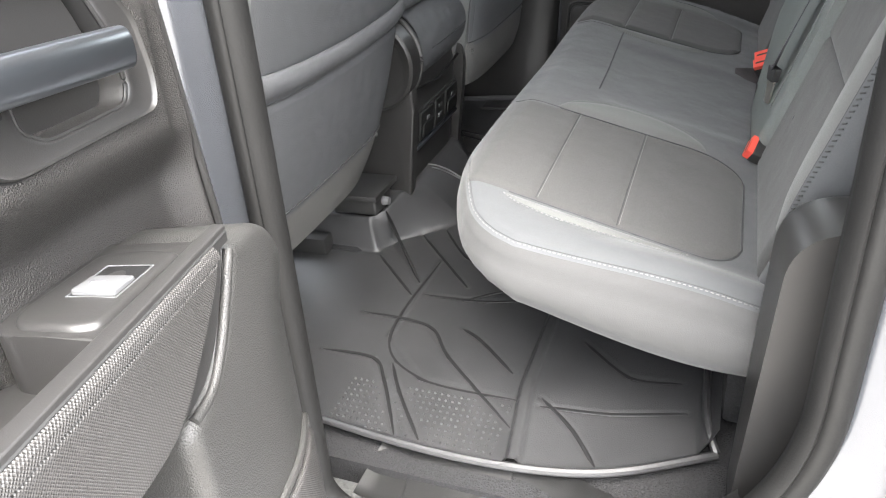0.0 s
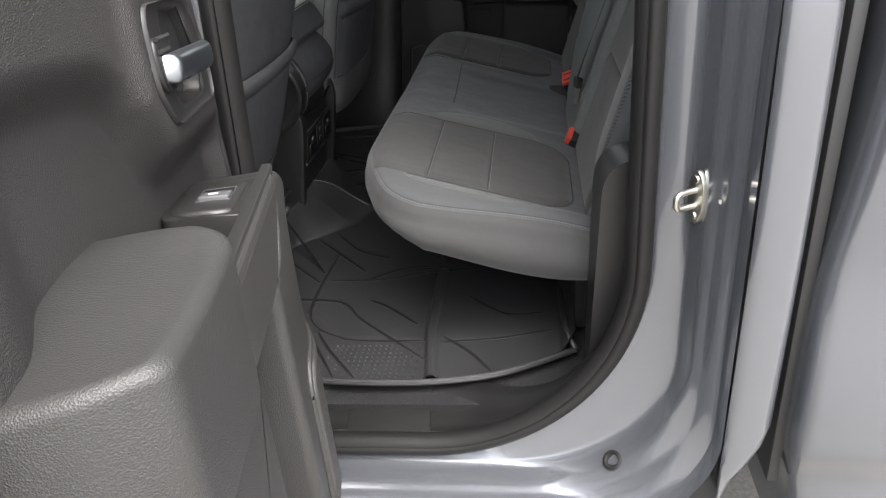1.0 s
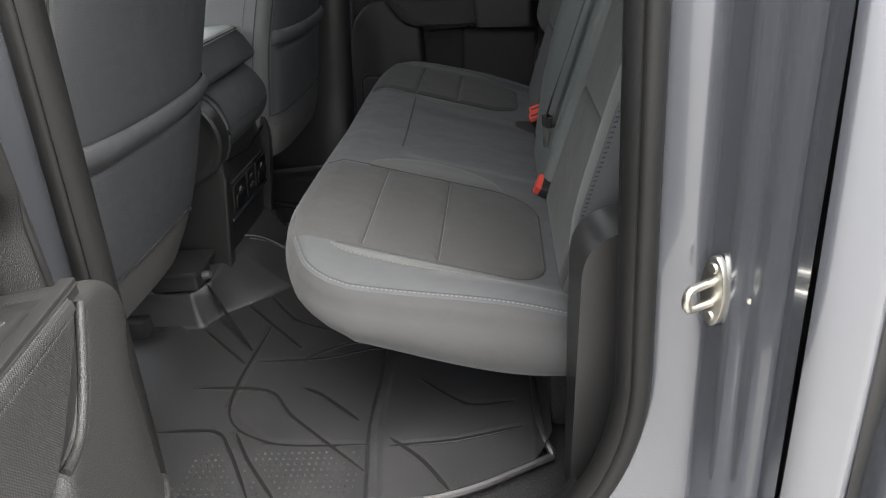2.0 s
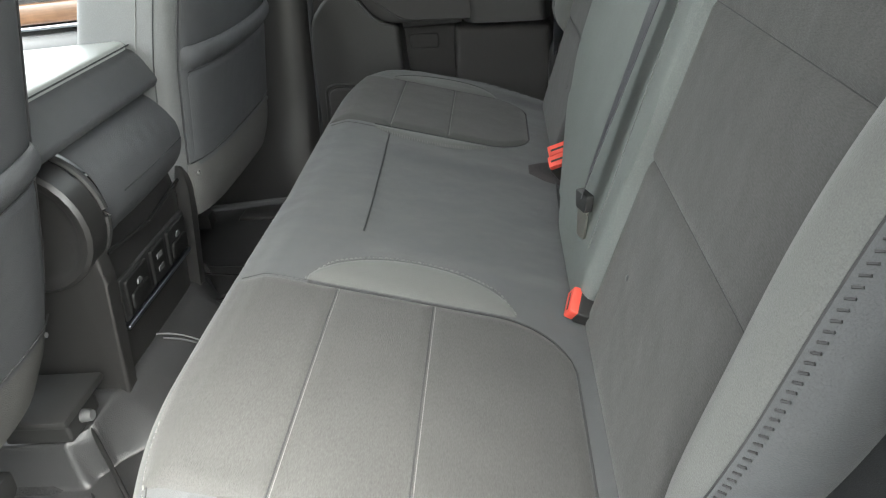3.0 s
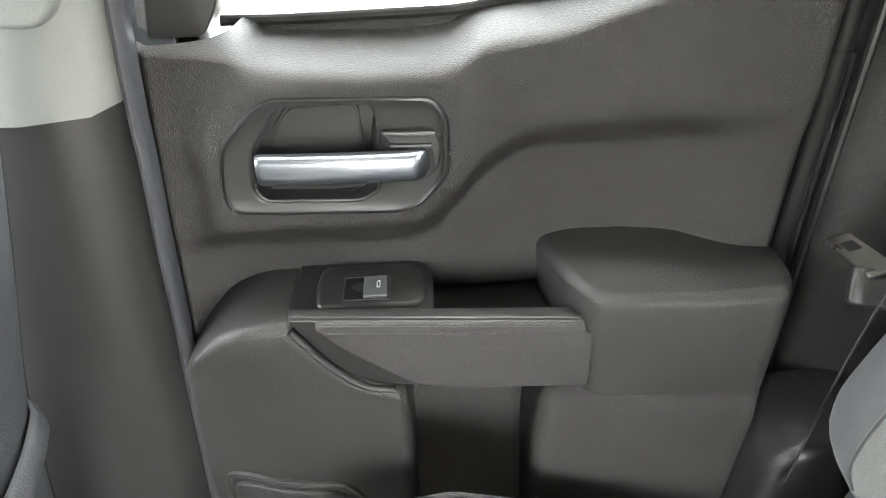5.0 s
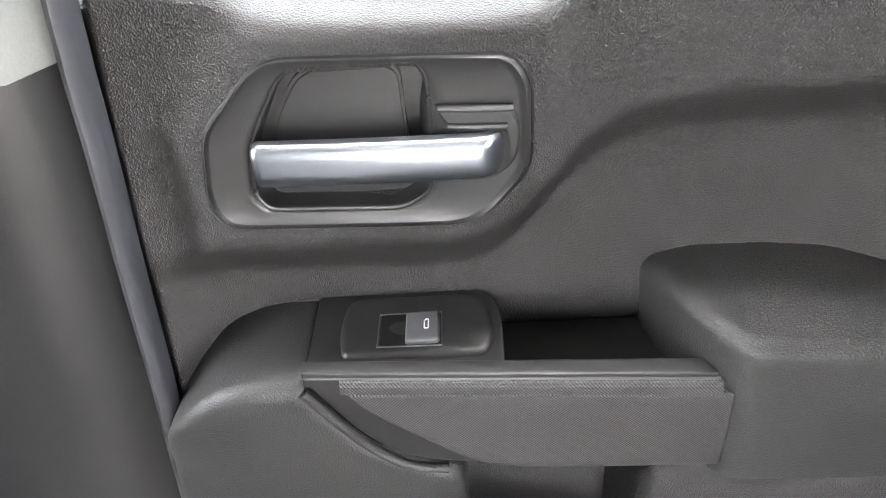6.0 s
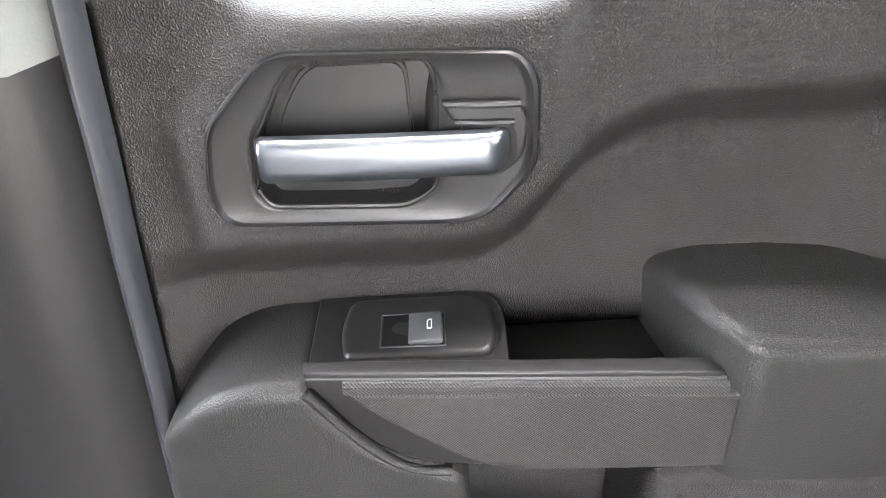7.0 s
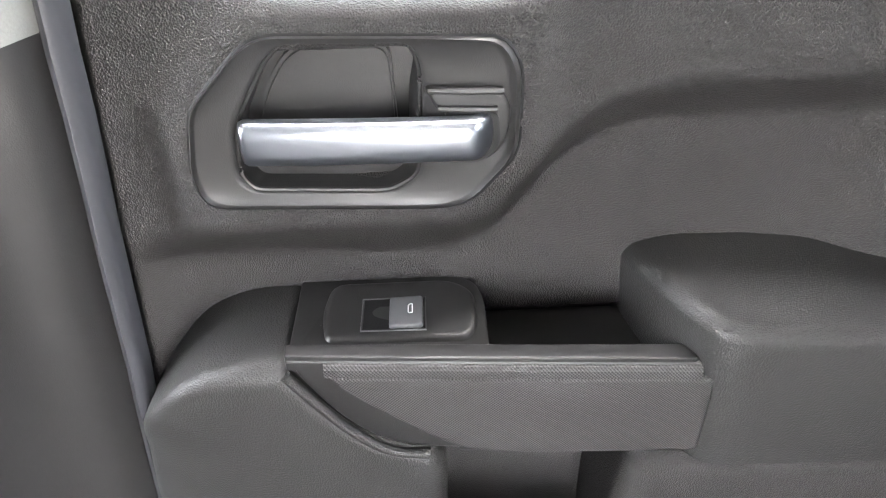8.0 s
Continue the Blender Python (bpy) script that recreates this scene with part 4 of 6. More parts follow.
            part("seam", tube(pts, 0.0013, 5), THREAD_PALE if dx < -0.05 else THREAD_DARK, back)
    pts = [rear(lerp(ym - half * 0.92, ym + half * 0.92, t / 24), seam_z + 0.001, 0.0160) for t in range(25)]
    part("seam", tube(pts, 0.0014, 6), THREAD_DARK, back)
    # cushion, slide rails and cross bar
    bm = box((-1.02, y0 + 0.01, 0.86), (line[0][1] - 0.05, y1 - 0.01, 1.02), 0.05, 4)
    part("cushion", bm, FABRIC, seat, "grey cloth front cushion")
    for yy in (y0 + 0.07, y1 - 0.07):
        part("slide_rail", box((-1.0, yy - 0.02, 0.655), (-0.56, yy + 0.02, 0.70), 0.004), BLACK, seat)
        part("seat_leg", box((-0.85, yy - 0.015, 0.70), (-0.70, yy + 0.015, 0.90), 0.004), BLACK, seat)
    part("cross_bar", tube([(line[0][1] - 0.05, y0 + 0.05, low - 0.02), (line[0][1] - 0.05, y1 - 0.05, low - 0.02)], 0.014, 10), BLACK, seat)
    for d in (-0.07, 0.07):
        part("headrest_post", tube([(line[-1][1] - 0.055, ym + d, 1.63), (line[-1][1] - 0.05, ym + d, 1.72)], 0.006, 8), CHROME, seat)
    return seat


front_seat(-0.630, -0.098, DRIVER_LINE, 0.848, "grey vinyl driver seat with slate map pocket")
front_seat(0.270, 0.795, PASSENGER_LINE, 0.890, "grey vinyl passenger seat with slate map pocket")


def centre_console():
    c = thing("centre_console", "folded grey centre seat on a black plastic console tower", "console", at=(-0.5, 0.13, 0.70))
    y0, y1 = -0.09, 0.292
    # folded seat back with a pale top
    out = rounded([(-0.86, 1.165, 0.02), (-0.86, 1.228, 0.02), (-0.46, 1.232, 0.02), (-0.398, 1.222, 0.024), (-0.372, 1.168, 0.02), (-0.380, 1.155, 0.01)], 5)
    bm = plate(out, y0, y1, 0.018, 4, lambda a, b, d: (a, d, b))
    part("armrest", bm, SEATBACK, c, "slate vinyl folded centre backrest", sharp=50)
    topo = rounded([(-0.85, y0 + 0.012, 0.02), (-0.408, y0 + 0.012, 0.02), (-0.408, y1 - 0.012, 0.02), (-0.85, y1 - 0.012, 0.02)])
    rise = lambda a: along([(-0.86, 1.230), (-0.46, 1.234), (-0.40, 1.226)], a)
    bm = plate(topo, -0.01, 0.005, 0.005, 3, lambda a, b, d: (a, b, d + rise(a)))
    tp = part("armrest_top", bm, CONSOLE_TOP, c, "pale grey vinyl top with a stitched edge")
    part("seam", tube([(-0.404, lerp(y0 + 0.02, y1 - 0.02, t / 16), rise(-0.404) + 0.001) for t in range(17)], 0.0013, 5), THREAD_DARK, tp)

    # rolled cushion end below it, with a plain end band
    def roll(u, v):
        a = lerp(-0.55, 0.60, u) * math.pi
        yy = lerp(0.002, y1 - 0.012, v)
        r = 0.088 + 0.004 * math.sin(math.pi * v)
        return (-0.462 + r * math.cos(a) * 1.08, yy, 1.072 + r * math.sin(a))
    rl = part("rolled_cushion", grid(roll, 32, 20), SEATBACK, c, "rolled slate vinyl end of the centre seat", sharp=70)
    band = grid(lambda u, v: Vector(roll(u, v * 0.17)) + Vector((roll(u, 0)[0] + 0.462, 0, roll(u, 0)[2] - 1.072)) * 0.02, 32, 4)
    part("end_band", band, SEATBACK, rl, "smooth end band of the roll")
    part("seam", tube([roll(0.44, lerp(0.2, 0.99, t / 16)) for t in range(17)], 0.0013, 5), THREAD_DARK, rl)

    # round hinge covers with a rim
    def disc(yc, w, r, zc, tall):
        def at(u, v):
            a = u * 2 * math.pi
            rr = along([(0, 0.0), (0.25, 0.70), (0.32, 0.80), (0.36, 0.83), (0.42, 0.95), (0.5, 1.0), (0.85, 1.0), (0.95, 0.96), (1, 0.0)], v) * r
            yy = along([(0, 0.75), (0.25, 0.75), (0.32, 0.78), (0.36, 0.95), (0.42, 1.0), (0.5, 0.8), (0.85, -0.8), (0.95, -1), (1, -1)], v) * -w
            return (-0.462 + rr * math.cos(a), yc + yy, zc + rr * math.sin(a) * tall)
        return grid(at, 32, 24, wrap=True)
    h = part("hinge_cover", disc(-0.035, 0.026, 0.098, 1.055, 1.0), TRIM_SMOOTH, c, "charcoal round hinge cover")
    part("gasket", tube([(-0.462 + 0.096 * math.cos(a), -0.006, 1.058 + 0.096 * math.sin(a)) for a in np.linspace(-1.5, 2.2, 30)], 0.006, 8), BLACK, h)
    part("hinge_cover", disc(0.318, 0.018, 0.082, 0.985, 1.25), TRIM_SMOOTH, c, "charcoal round hinge cover")

    # tower, wider at the foot, with raised cheeks at both sides
    yc, hw = 0.132, 0.160

    def front(z):
        return along([(0.70, -0.445), (0.80, -0.425), (0.96, -0.398), (1.005, -0.402)], z)

    def tower(u, v):
        z = lerp(0.70, 1.005, v)
        k = u * 2 * math.pi
        cy, sx = math.cos(k), math.sin(k)
        p = 10.0
        r = (abs(cy) ** p + abs(sx) ** p) ** (-1 / p)
        return (lerp(-0.75, front(z), 0.5 + 0.5 * r * sx), yc + (hw + 0.010 * step(0.80, 0.70, z)) * r * cy, z)
    part("tower", grid(tower, 64, 18, wrap=True), TRIM_SMOOTH, c, "black plastic console tower", sharp=50)
    for s in (-1, 1):
        cheek = rounded([(0.72, -0.452, 0.0), (0.72, -0.425, 0.006), (0.96, -0.382, 0.01), (1.008, -0.384, 0.012), (1.012, -0.45, 0.02), (1.0, -0.60, 0.0), (0.72, -0.60, 0.0)], 5)
        part("cheek", plate(cheek, yc + s * (hw - 0.016), yc + s * (hw + 0.012), 0.007, 3, lambda a, b, d: (b, d, a)), TRIM_SMOOTH, c, "black side cheek of the tower")
    where = lambda a, b, d: (front(0.85) + (b - 0.85) * 0.155 + d, a, b)
    bz = part("outlet_panel", plate(rounded([(0.006, 0.852, 0.008), (0.258, 0.852, 0.008), (0.258, 0.930, 0.008), (0.006, 0.930, 0.008)]), -0.006, 0.008, 0.003, 2, where), BLACK, c, "glossy black outlet panel")
    part("trim_strip", plate(rounded([(0.004, 0.842, 0.003), (0.262, 0.842, 0.003), (0.262, 0.850, 0.003), (0.004, 0.850, 0.003)]), -0.006, 0.012, 0.003, 3, where), CHROME, bz, "thin silver strip under the outlets")
    for ya, yb, kind in ((0.016, 0.094, 0), (0.108, 0.160, 1), (0.174, 0.250, 0)):
        s = part("socket_cover", plate(rounded([(ya, 0.858, 0.006), (yb, 0.858, 0.006), (yb, 0.924, 0.006), (ya, 0.924, 0.006)]), 0.002, 0.013, 0.003, 3, where), SILL, bz, "black outlet cover")
        ym = (ya + yb) / 2
        if kind:
            for zz in (0.876, 0.900):
                part("port", plate(rounded([(ym - 0.010, zz, 0.002), (ym + 0.010, zz, 0.002), (ym + 0.010, zz + 0.010, 0.002), (ym - 0.010, zz + 0.010, 0.002)]), 0.010, 0.0145, 0.001, 2, where), SWITCH, bz, "small grey port")
        else:
            part("cover_step", plate(rounded([(ya + 0.008, 0.866, 0.006), (yb - 0.008, 0.866, 0.006), (yb - 0.008, 0.896, 0.010), (ya + 0.008, 0.896, 0.010)]), 0.010, 0.017, 0.003, 3, where), SILL, bz)
            part("socket_latch", plate(rounded([(ym - 0.009, 0.900, 0.003), (ym + 0.009, 0.900, 0.003), (ym + 0.005, 0.909, 0.003), (ym - 0.005, 0.909, 0.003)]), 0.010, 0.016, 0.001, 2, where), SWITCH, bz)
    part("upper_ledge", tube([where(0.0, 0.985, 0.004), where(0.13, 0.972, 0.010), where(0.265, 0.985, 0.004)], 0.0035, 8), SILL, c, "thin bowed ledge above the outlets")
    # seat bracket with its bolt on the tunnel
    part("bracket", box((-0.56, -0.150, 0.752), (-0.452, -0.070, 0.792), 0.006, 3), BLACK, c, "black seat bracket at the tower's foot")
    part("bracket_cap", box((-0.60, -0.165, 0.792), (-0.440, -0.050, 0.806), 0.005, 2), BLACK, c)
    part("bolt", tube([(-0.454, -0.112, 0.772), (-0.440, -0.112, 0.772), (-0.436, -0.112, 0.772)], lambda t: 0.011 - 0.003 * t, 10), SWITCH, c, "dull steel bracket bolt")
    return c


centre_console().location.x += 0.018

# ---- floor mat ----
def seg_dist(px, py, ax, ay, bx, by):
    dx, dy = bx - ax, by - ay
    t = np.clip(((px - ax) * dx + (py - ay) * dy) / (dx * dx + dy * dy), 0, 1)
    return np.hypot(px - ax - t * dx, py - ay - t * dy)


GROOVES = [
    ((-0.291, -0.162), (-0.292, -0.423), (-0.189, -0.521), (-0.017, -0.530)),
    ((-0.376, -0.365), (-0.233, -0.379), (-0.160, -0.458), (-0.011, -0.590)),
    ((-0.40, -0.488), (-0.296, -0.489), (-0.250, -0.539), (-0.182, -0.650)),
    ((-0.254, -0.495), (-0.212, -0.560), (-0.140, -0.650)),
    ((0.020, -0.515), (0.079, -0.568), (0.126, -0.632)),
    ((-0.163, -0.374), (-0.119, -0.400), (-0.041, -0.470)),
]
GROOVES_2 = [
    ((0.022, -0.534), (0.131, -0.524), (0.241, -0.494)),
    ((0.059, -0.360), (0.146, -0.434), (0.228, -0.430)),
    ((-0.277, -0.285), (-0.147, -0.283), (-0.040, -0.253), (0.070, -0.241)),
    ((-0.192, -0.289), (-0.116, -0.239), (-0.024, -0.226)),
    ((-0.372, -0.062), (-0.201, -0.244)),
    ((-0.326, -0.031), (-0.242, -0.134), (-0.154, -0.180)),
    ((-0.437, -0.162), (-0.304, -0.292)),
    ((-0.432, -0.111), (-0.305, -0.247)),
]


def mat_edge(x):
    return curve([(-0.6, -0.62), (-0.35, -0.648), (-0.14, -0.668), (0.02, -0.666), (0.148, -0.640), (0.29, -0.568)], x)


def tunnel(x, y):
    """Height of the liner over the flat floor where it climbs the tunnel."""
    d = np.abs(np.asarray(y, float) - 0.13)
    low = np.interp(d, [0.0, 0.11, 0.174, 0.23, 0.265], [-0.235, -0.277, -0.350, -0.420, -0.440])
    high = np.interp(d, [0.0, 0.17, 0.24, 0.27], [-0.425, -0.420, -0.430, -0.462])
    t = np.clip((low - x) / (low - high), 0, 1)
    side = np.clip((0.288 - d) / 0.020, 0, 1)
    return 0.100 * t * t * (3 - 2 * t) * side * side * (3 - 2 * side) * (0.80 + 0.20 * np.clip((0.26 - d) / 0.08, 0, 1))


def floor_mat():
    who = thing("floor_mat", "black moulded rubber floor mat with ribs", "floor mat", at=(-0.1, MID, 0.655))
    nx, ny = 330, 480
    xs = np.linspace(-0.74, 0.285, nx + 1)
    vs = np.linspace(0, 1, ny + 1)
    edge = np.array([mat_edge(x) for x in xs])
    X = np.repeat(xs[:, None], ny + 1, 1)
    Y = edge[:, None] * (1 - vs[None]) + (2 * MID - edge[:, None]) * vs[None]
    M = np.where(Y > MID, 2 * MID - Y, Y)
    Z = np.full_like(X, 0.662)
    for line in GROOVES + GROOVES_2:
        for (ax, ay), (bx, by) in zip(line, line[1:]):
            d = seg_dist(X, M, ax, ay, bx, by)
            Z -= 0.0016 * np.clip(1 - (d / 0.0070) ** 2, 0, 1)
    # the broad rib across the mat
    rib = np.abs(X - (-0.008 + 0.02 * np.clip((-0.5 - M) / 0.15, 0, 1)))
    Z += 0.009 * np.clip((0.013 - rib) / 0.006, 0, 1)
    # raised rim towards the sill, at the back and the front
    rim = M - edge[:, None]
    Z += 0.012 * np.clip(1 - rim / 0.010, 0, 1)
    Z += 0.045 * np.clip((X - 0.255) / 0.03, 0, 1) ** 1.5
    # the tunnel: a block with a steep wall at the side and a long slope towards the rear
    Z += tunnel(X, Y)
    co = np.stack([X, Y, Z], -1).reshape(-1, 3)
    idx = np.arange((nx + 1) * (ny + 1)).reshape(nx + 1, ny + 1)
    faces = np.stack([idx[:-1, :-1], idx[1:, :-1], idx[1:, 1:], idx[:-1, 1:]], -1).reshape(-1, 4)
    me = bpy.data.meshes.new("mat_sheet")
    me.from_pydata(co.tolist(), [], faces.tolist())
    me.materials.append(MAT)
    for p in me.polygons:
        p.use_smooth = True
    sheet = new("mat_sheet", me)
    sheet.parent, sheet.location = who, -who.location
    # dark strips laid in for the shade in the tread grooves, and the lip along the sill
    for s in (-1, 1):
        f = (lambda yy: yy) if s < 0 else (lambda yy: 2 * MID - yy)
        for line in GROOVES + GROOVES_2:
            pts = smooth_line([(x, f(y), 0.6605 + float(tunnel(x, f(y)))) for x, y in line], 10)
            part("groove_shade_strip", tube(pts, lambda t: 0.0036 * (0.35 + 0.65 * min(1.0, 6 * t, 6 * (1 - t))), 8, flat=0.55), RECESS_SHADE, who)
        pts = [(x, f(mat_edge(x) - 0.002), 0.668) for x in np.linspace(-0.74, 0.285, 60)]
        part("edge_lip", tube(pts, 0.0065, 8), MAT, who)
        back = [(0.262, f(-0.36), 0.672), (0.266, f(-0.50), 0.685), (0.272, f(-0.545), 0.684), (0.284, f(-0.572), 0.670)]
        part("rear_lip", tube(smooth_line(back, 8), 0.006, 8), MAT, who)
    # fine ribs and a moulded loop on the tunnel
    over = lambda x, y: (x, y, 0.664 + float(tunnel(x, y)))
    for dx in (0.0, 0.030):
        part("tunnel_rib", tube([over(lerp(-0.43, -0.30, t / 12) + dx, 0.095 + 0.03 * math.sin(t / 12 * 2)) for t in range(13)], 0.0022, 6), MAT, who)
    part("moulded_loop", tube(smooth_line([over(-0.47, 0.33), over(-0.435, 0.335), over(-0.42, 0.35), over(-0.435, 0.365), over(-0.47, 0.37)], 5), 0.008, 8, flat=0.7), MAT, who)
    # raised dots near the sill
    bm = bmesh.new()
    for i in range(26):
        for j in range(9):
            x, y = -0.30 + i * 0.0115, -0.648 + j * 0.0125
            if y > -0.54 - 0.02 * (x + 0.2) or x > -0.02:
                continue
            near = min(min(float(seg_dist(x, y, *a, *b)) for a, b in zip(l, l[1:])) for l in GROOVES[:4])
            if near < 0.010 or y < mat_edge(x) + 0.012:
                continue
            g = bmesh.ops.create_cone(bm, cap_ends=True, segments=6, radius1=0.0026, radius2=0.0014, depth=0.003)
            bmesh.ops.translate(bm, verts=g["verts"], vec=(x, y, 0.6635))
    d = part("grip_dots", bm, MAT, who, "small raised grip dots")
    d["kind"] = "stuff"


floor_mat()

# ---- the rear doors ----
SHELF = [(-0.24, 1.424), (-0.165, 1.418), (-0.135, 1.411), (-0.12, 1.402), (-0.01, 1.396), (0.035, 1.399), (0.065, 1.410), (0.125, 1.419), (0.17, 1.434), (0.20, 1.444), (0.26, 1.475), (0.4, 1.53)]
CREASE = [(-0.25, 1.240), (-0.12, 1.242), (-0.02, 1.240), (0.012, 1.250), (0.035, 1.272), (0.055, 1.299), (0.075, 1.318), (0.105, 1.331), (0.16, 1.336), (0.40, 1.332)]


def shelf_line(x):
    return curve(SHELF, x)


def plate_distance(x, z):
    """How far a point of the door lies outside the handle plate."""
    return max(-0.165 - x, x - 0.033, 1.272 - z, z - 1.384, ((x - 0.033) + (1.272 - z) + 0.036) / 1.414, ((-0.165 - x) + (z - 1.384) + 0.048) / 1.414)


def door_face(x, z):
    """Depth (y) of the closed far door's trim panel; smaller is further into the cabin."""
    y = 0.912
    # hollow below the soft crease that climbs from the handle to the rear
    crease = curve(CREASE, x)
    y += 0.026 * step(crease + 0.016, crease - 0.030, z) * (1 - 0.75 * step(0.235, 0.315, x)) * step(front_edge(z) - 0.005, front_edge(z) + 0.045, x)
    # the deep pocket behind the grip bar
    y += 0.040 * step(1.156, 1.146, z) * step(0.004, 0.012, x) * step(0.140, 0.130, x) * step(1.075, 1.085, z)
    # swelling round the handle plate
    d = plate_distance(x, z)
    y -= 0.0105 * math.exp(-((max(0.0, d - 0.005) / 0.017) ** 2))
    y += 0.026 * step(-0.008, -0.018, d)
    # the rounded shelf under the window
    s = shelf_line(x)
    t = max(0.0, min(1.0, (z - s + 0.003) / 0.013))
    y += 0.080 * (1 - math.sqrt(max(0.0, 1 - t * t)))
    # turns outwards at both ends
    y += 0.012 * step(front_edge(z) + 0.012, front_edge(z), x)
    y += 0.040 * step(0.334, 0.366, x) ** 1.5
    return y


def window_line(x):
    return along([(-0.24, 1.422), (-0.10, 1.418), (0.04, 1.419), (0.10, 1.426), (0.20, 1.466), (0.27, 1.52), (0.4, 1.64)], x)


def front_edge(z):
    return along([(0.66, -0.302), (0.90, -0.272), (1.148, -0.2445), (1.226, -0.236), (1.33, -0.225), (1.414, -0.214), (1.80, -0.165)], z)


def resample(poly, n, c):
    """n points of a closed outline, at even angles round c."""
    out = []
    for k in range(n):
        a = -2 * math.pi * k / n + math.pi / 2
        dx, dz = math.cos(a), math.sin(a)
        best = None
        for p, q in zip(poly, poly[1:] + poly[:1]):
            ex, ez = q[0] - p[0], q[1] - p[1]
            den = dx * ez - dz * ex
            if abs(den) < 1e-9:
                continue
            t = ((p[0] - c[0]) * ez - (p[1] - c[1]) * ex) / den
            s = ((p[0] - c[0]) * dz - (p[1] - c[1]) * dx) / den
            if t > 0 and -1e-6 <= s <= 1 + 1e-6 and (best is None or t < best):
                best = t
        out.append((c[0] + dx * best, c[1] + dz * best))
    return out


def door_shell(door):
    """Trim panel, painted skin and edges, window frame, pane and seals."""
    def panel(u, v):
        z0 = 0.66
        x = lerp(front_edge(1.2), 0.366, u)
        ledge = shelf_line(x) - 0.008
        zz = lerp(z0, ledge, v / 0.82) if v < 0.82 else lerp(ledge, window_line(x) + 0.003, (v - 0.82) / 0.18)
        x = lerp(front_edge(zz), 0.366, u)
        return (x, door_face(x, zz) + 0.03 * step(0.76, 0.66, zz), zz)
    part("trim_panel", grid(panel, 190, 230), TRIM, door, "grained charcoal plastic trim panel", sharp=75)

    def skin(u, v):
        z = lerp(0.58, 1.385, v)
        x = lerp(front_edge(z) - 0.04, 0.45, u)
        return (x, 1.085 + 0.012 * math.sin(math.pi * v), z)
    part("outer_skin", grid(skin, 10, 14), PAINT, door, "grey metallic outer skin")
    ends = [(front_edge(0.62) - 0.005, 0.62), (0.378, 0.62), (0.378, 1.385), (front_edge(1.385) - 0.005, 1.385)]
    bm = bmesh.new()
    for (xa, za), (xb, zb) in zip(ends, ends[1:] + ends[:1]):
        bm.faces.new([bm.verts.new(p) for p in ((xa, 0.935, za), (xb, 0.935, zb), (xb, 1.085, zb), (xa, 1.085, za))])
    part("edge_shell", bm, PAINT, door, "painted door edge")
    # the sail panel that closes the front corner of the window
    sail = rounded([(-0.206, 1.424, 0.004), (-0.160, 1.424, 0.006), (-0.142, 1.452, 0.02), (-0.128, 1.62, 0.03), (-0.150, 1.70, 0.02), (-0.172, 1.62, 0.02)], 5)
    part("sail_panel", plate(sail, 0.985, 0.938, 0.010, 3), TRIM_SMOOTH, door, "black sail panel at the window's front corner")
    fr = smooth_line([(-0.206, 1.0, 1.42), (-0.16, 1.0, 1.70), (-0.10, 1.0, 1.755), (0.28, 1.0, 1.765), (0.345, 1.0, 1.72), (0.362, 1.0, 1.50)], 10)
    part("window_frame", tube(fr, 0.028, 10, flat=1.3, up=(0, 1, 0)), TRIM_SMOOTH, door, "black window frame")
    gl = rounded([(-0.20, 1.40, 0.01), (0.36, 1.40, 0.01), (0.35, 1.75, 0.05), (-0.12, 1.75, 0.04)])
    part("window_pane", plate(gl, 1.006, 1.010, 0, 1), GLASS, door, "tinted window glass")
    part("belt_seal", tube([(x, 0.992, window_line(x)) for x in np.linspace(-0.16, 0.33, 30)], 0.005, 8), RUBBER, door)
    knob = part("lock_collar", tube([(0.216, 0.938, 1.440), (0.216, 0.936, 1.452), (0.2165, 0.935, 1.458)], lambda t: 0.015 - 0.004 * t, 18), TRIM_SMOOTH, door, "black lock knob collar")
    part("lock_knob", tube([(0.2165, 0.935, 1.455), (0.217, 0.934, 1.470), (0.217, 0.934, 1.474)], lambda t: 0.0055 - 0.0015 * t, 12), TRIM_SMOOTH, knob)
    # lip of the trim and the rubber seals along the front and rear edges
    part("edge_lip", tube([(front_edge(z) - 0.003, 0.922, z) for z in np.linspace(0.68, 1.412, 50)], 0.0042, 8), TRIM_SMOOTH, door)
    part("edge_seal", tube([(front_edge(z) - 0.012, 0.938, z) for z in np.linspace(0.68, 1.44, 40)], 0.007, 8), RUBBER, door)
    part("rear_edge_seal", tube([(0.371, 0.950, z) for z in np.linspace(0.68, 1.50, 40)], 0.010, 10), RUBBER, door)
    part("rear_lip", tube([(0.388 + 0.03 * step(1.1, 0.7, z), 0.935, z) for z in np.linspace(0.68, 1.62, 50)], 0.004, 8), TRIM_SMOOTH, door, "thin smooth rear lip of the trim")


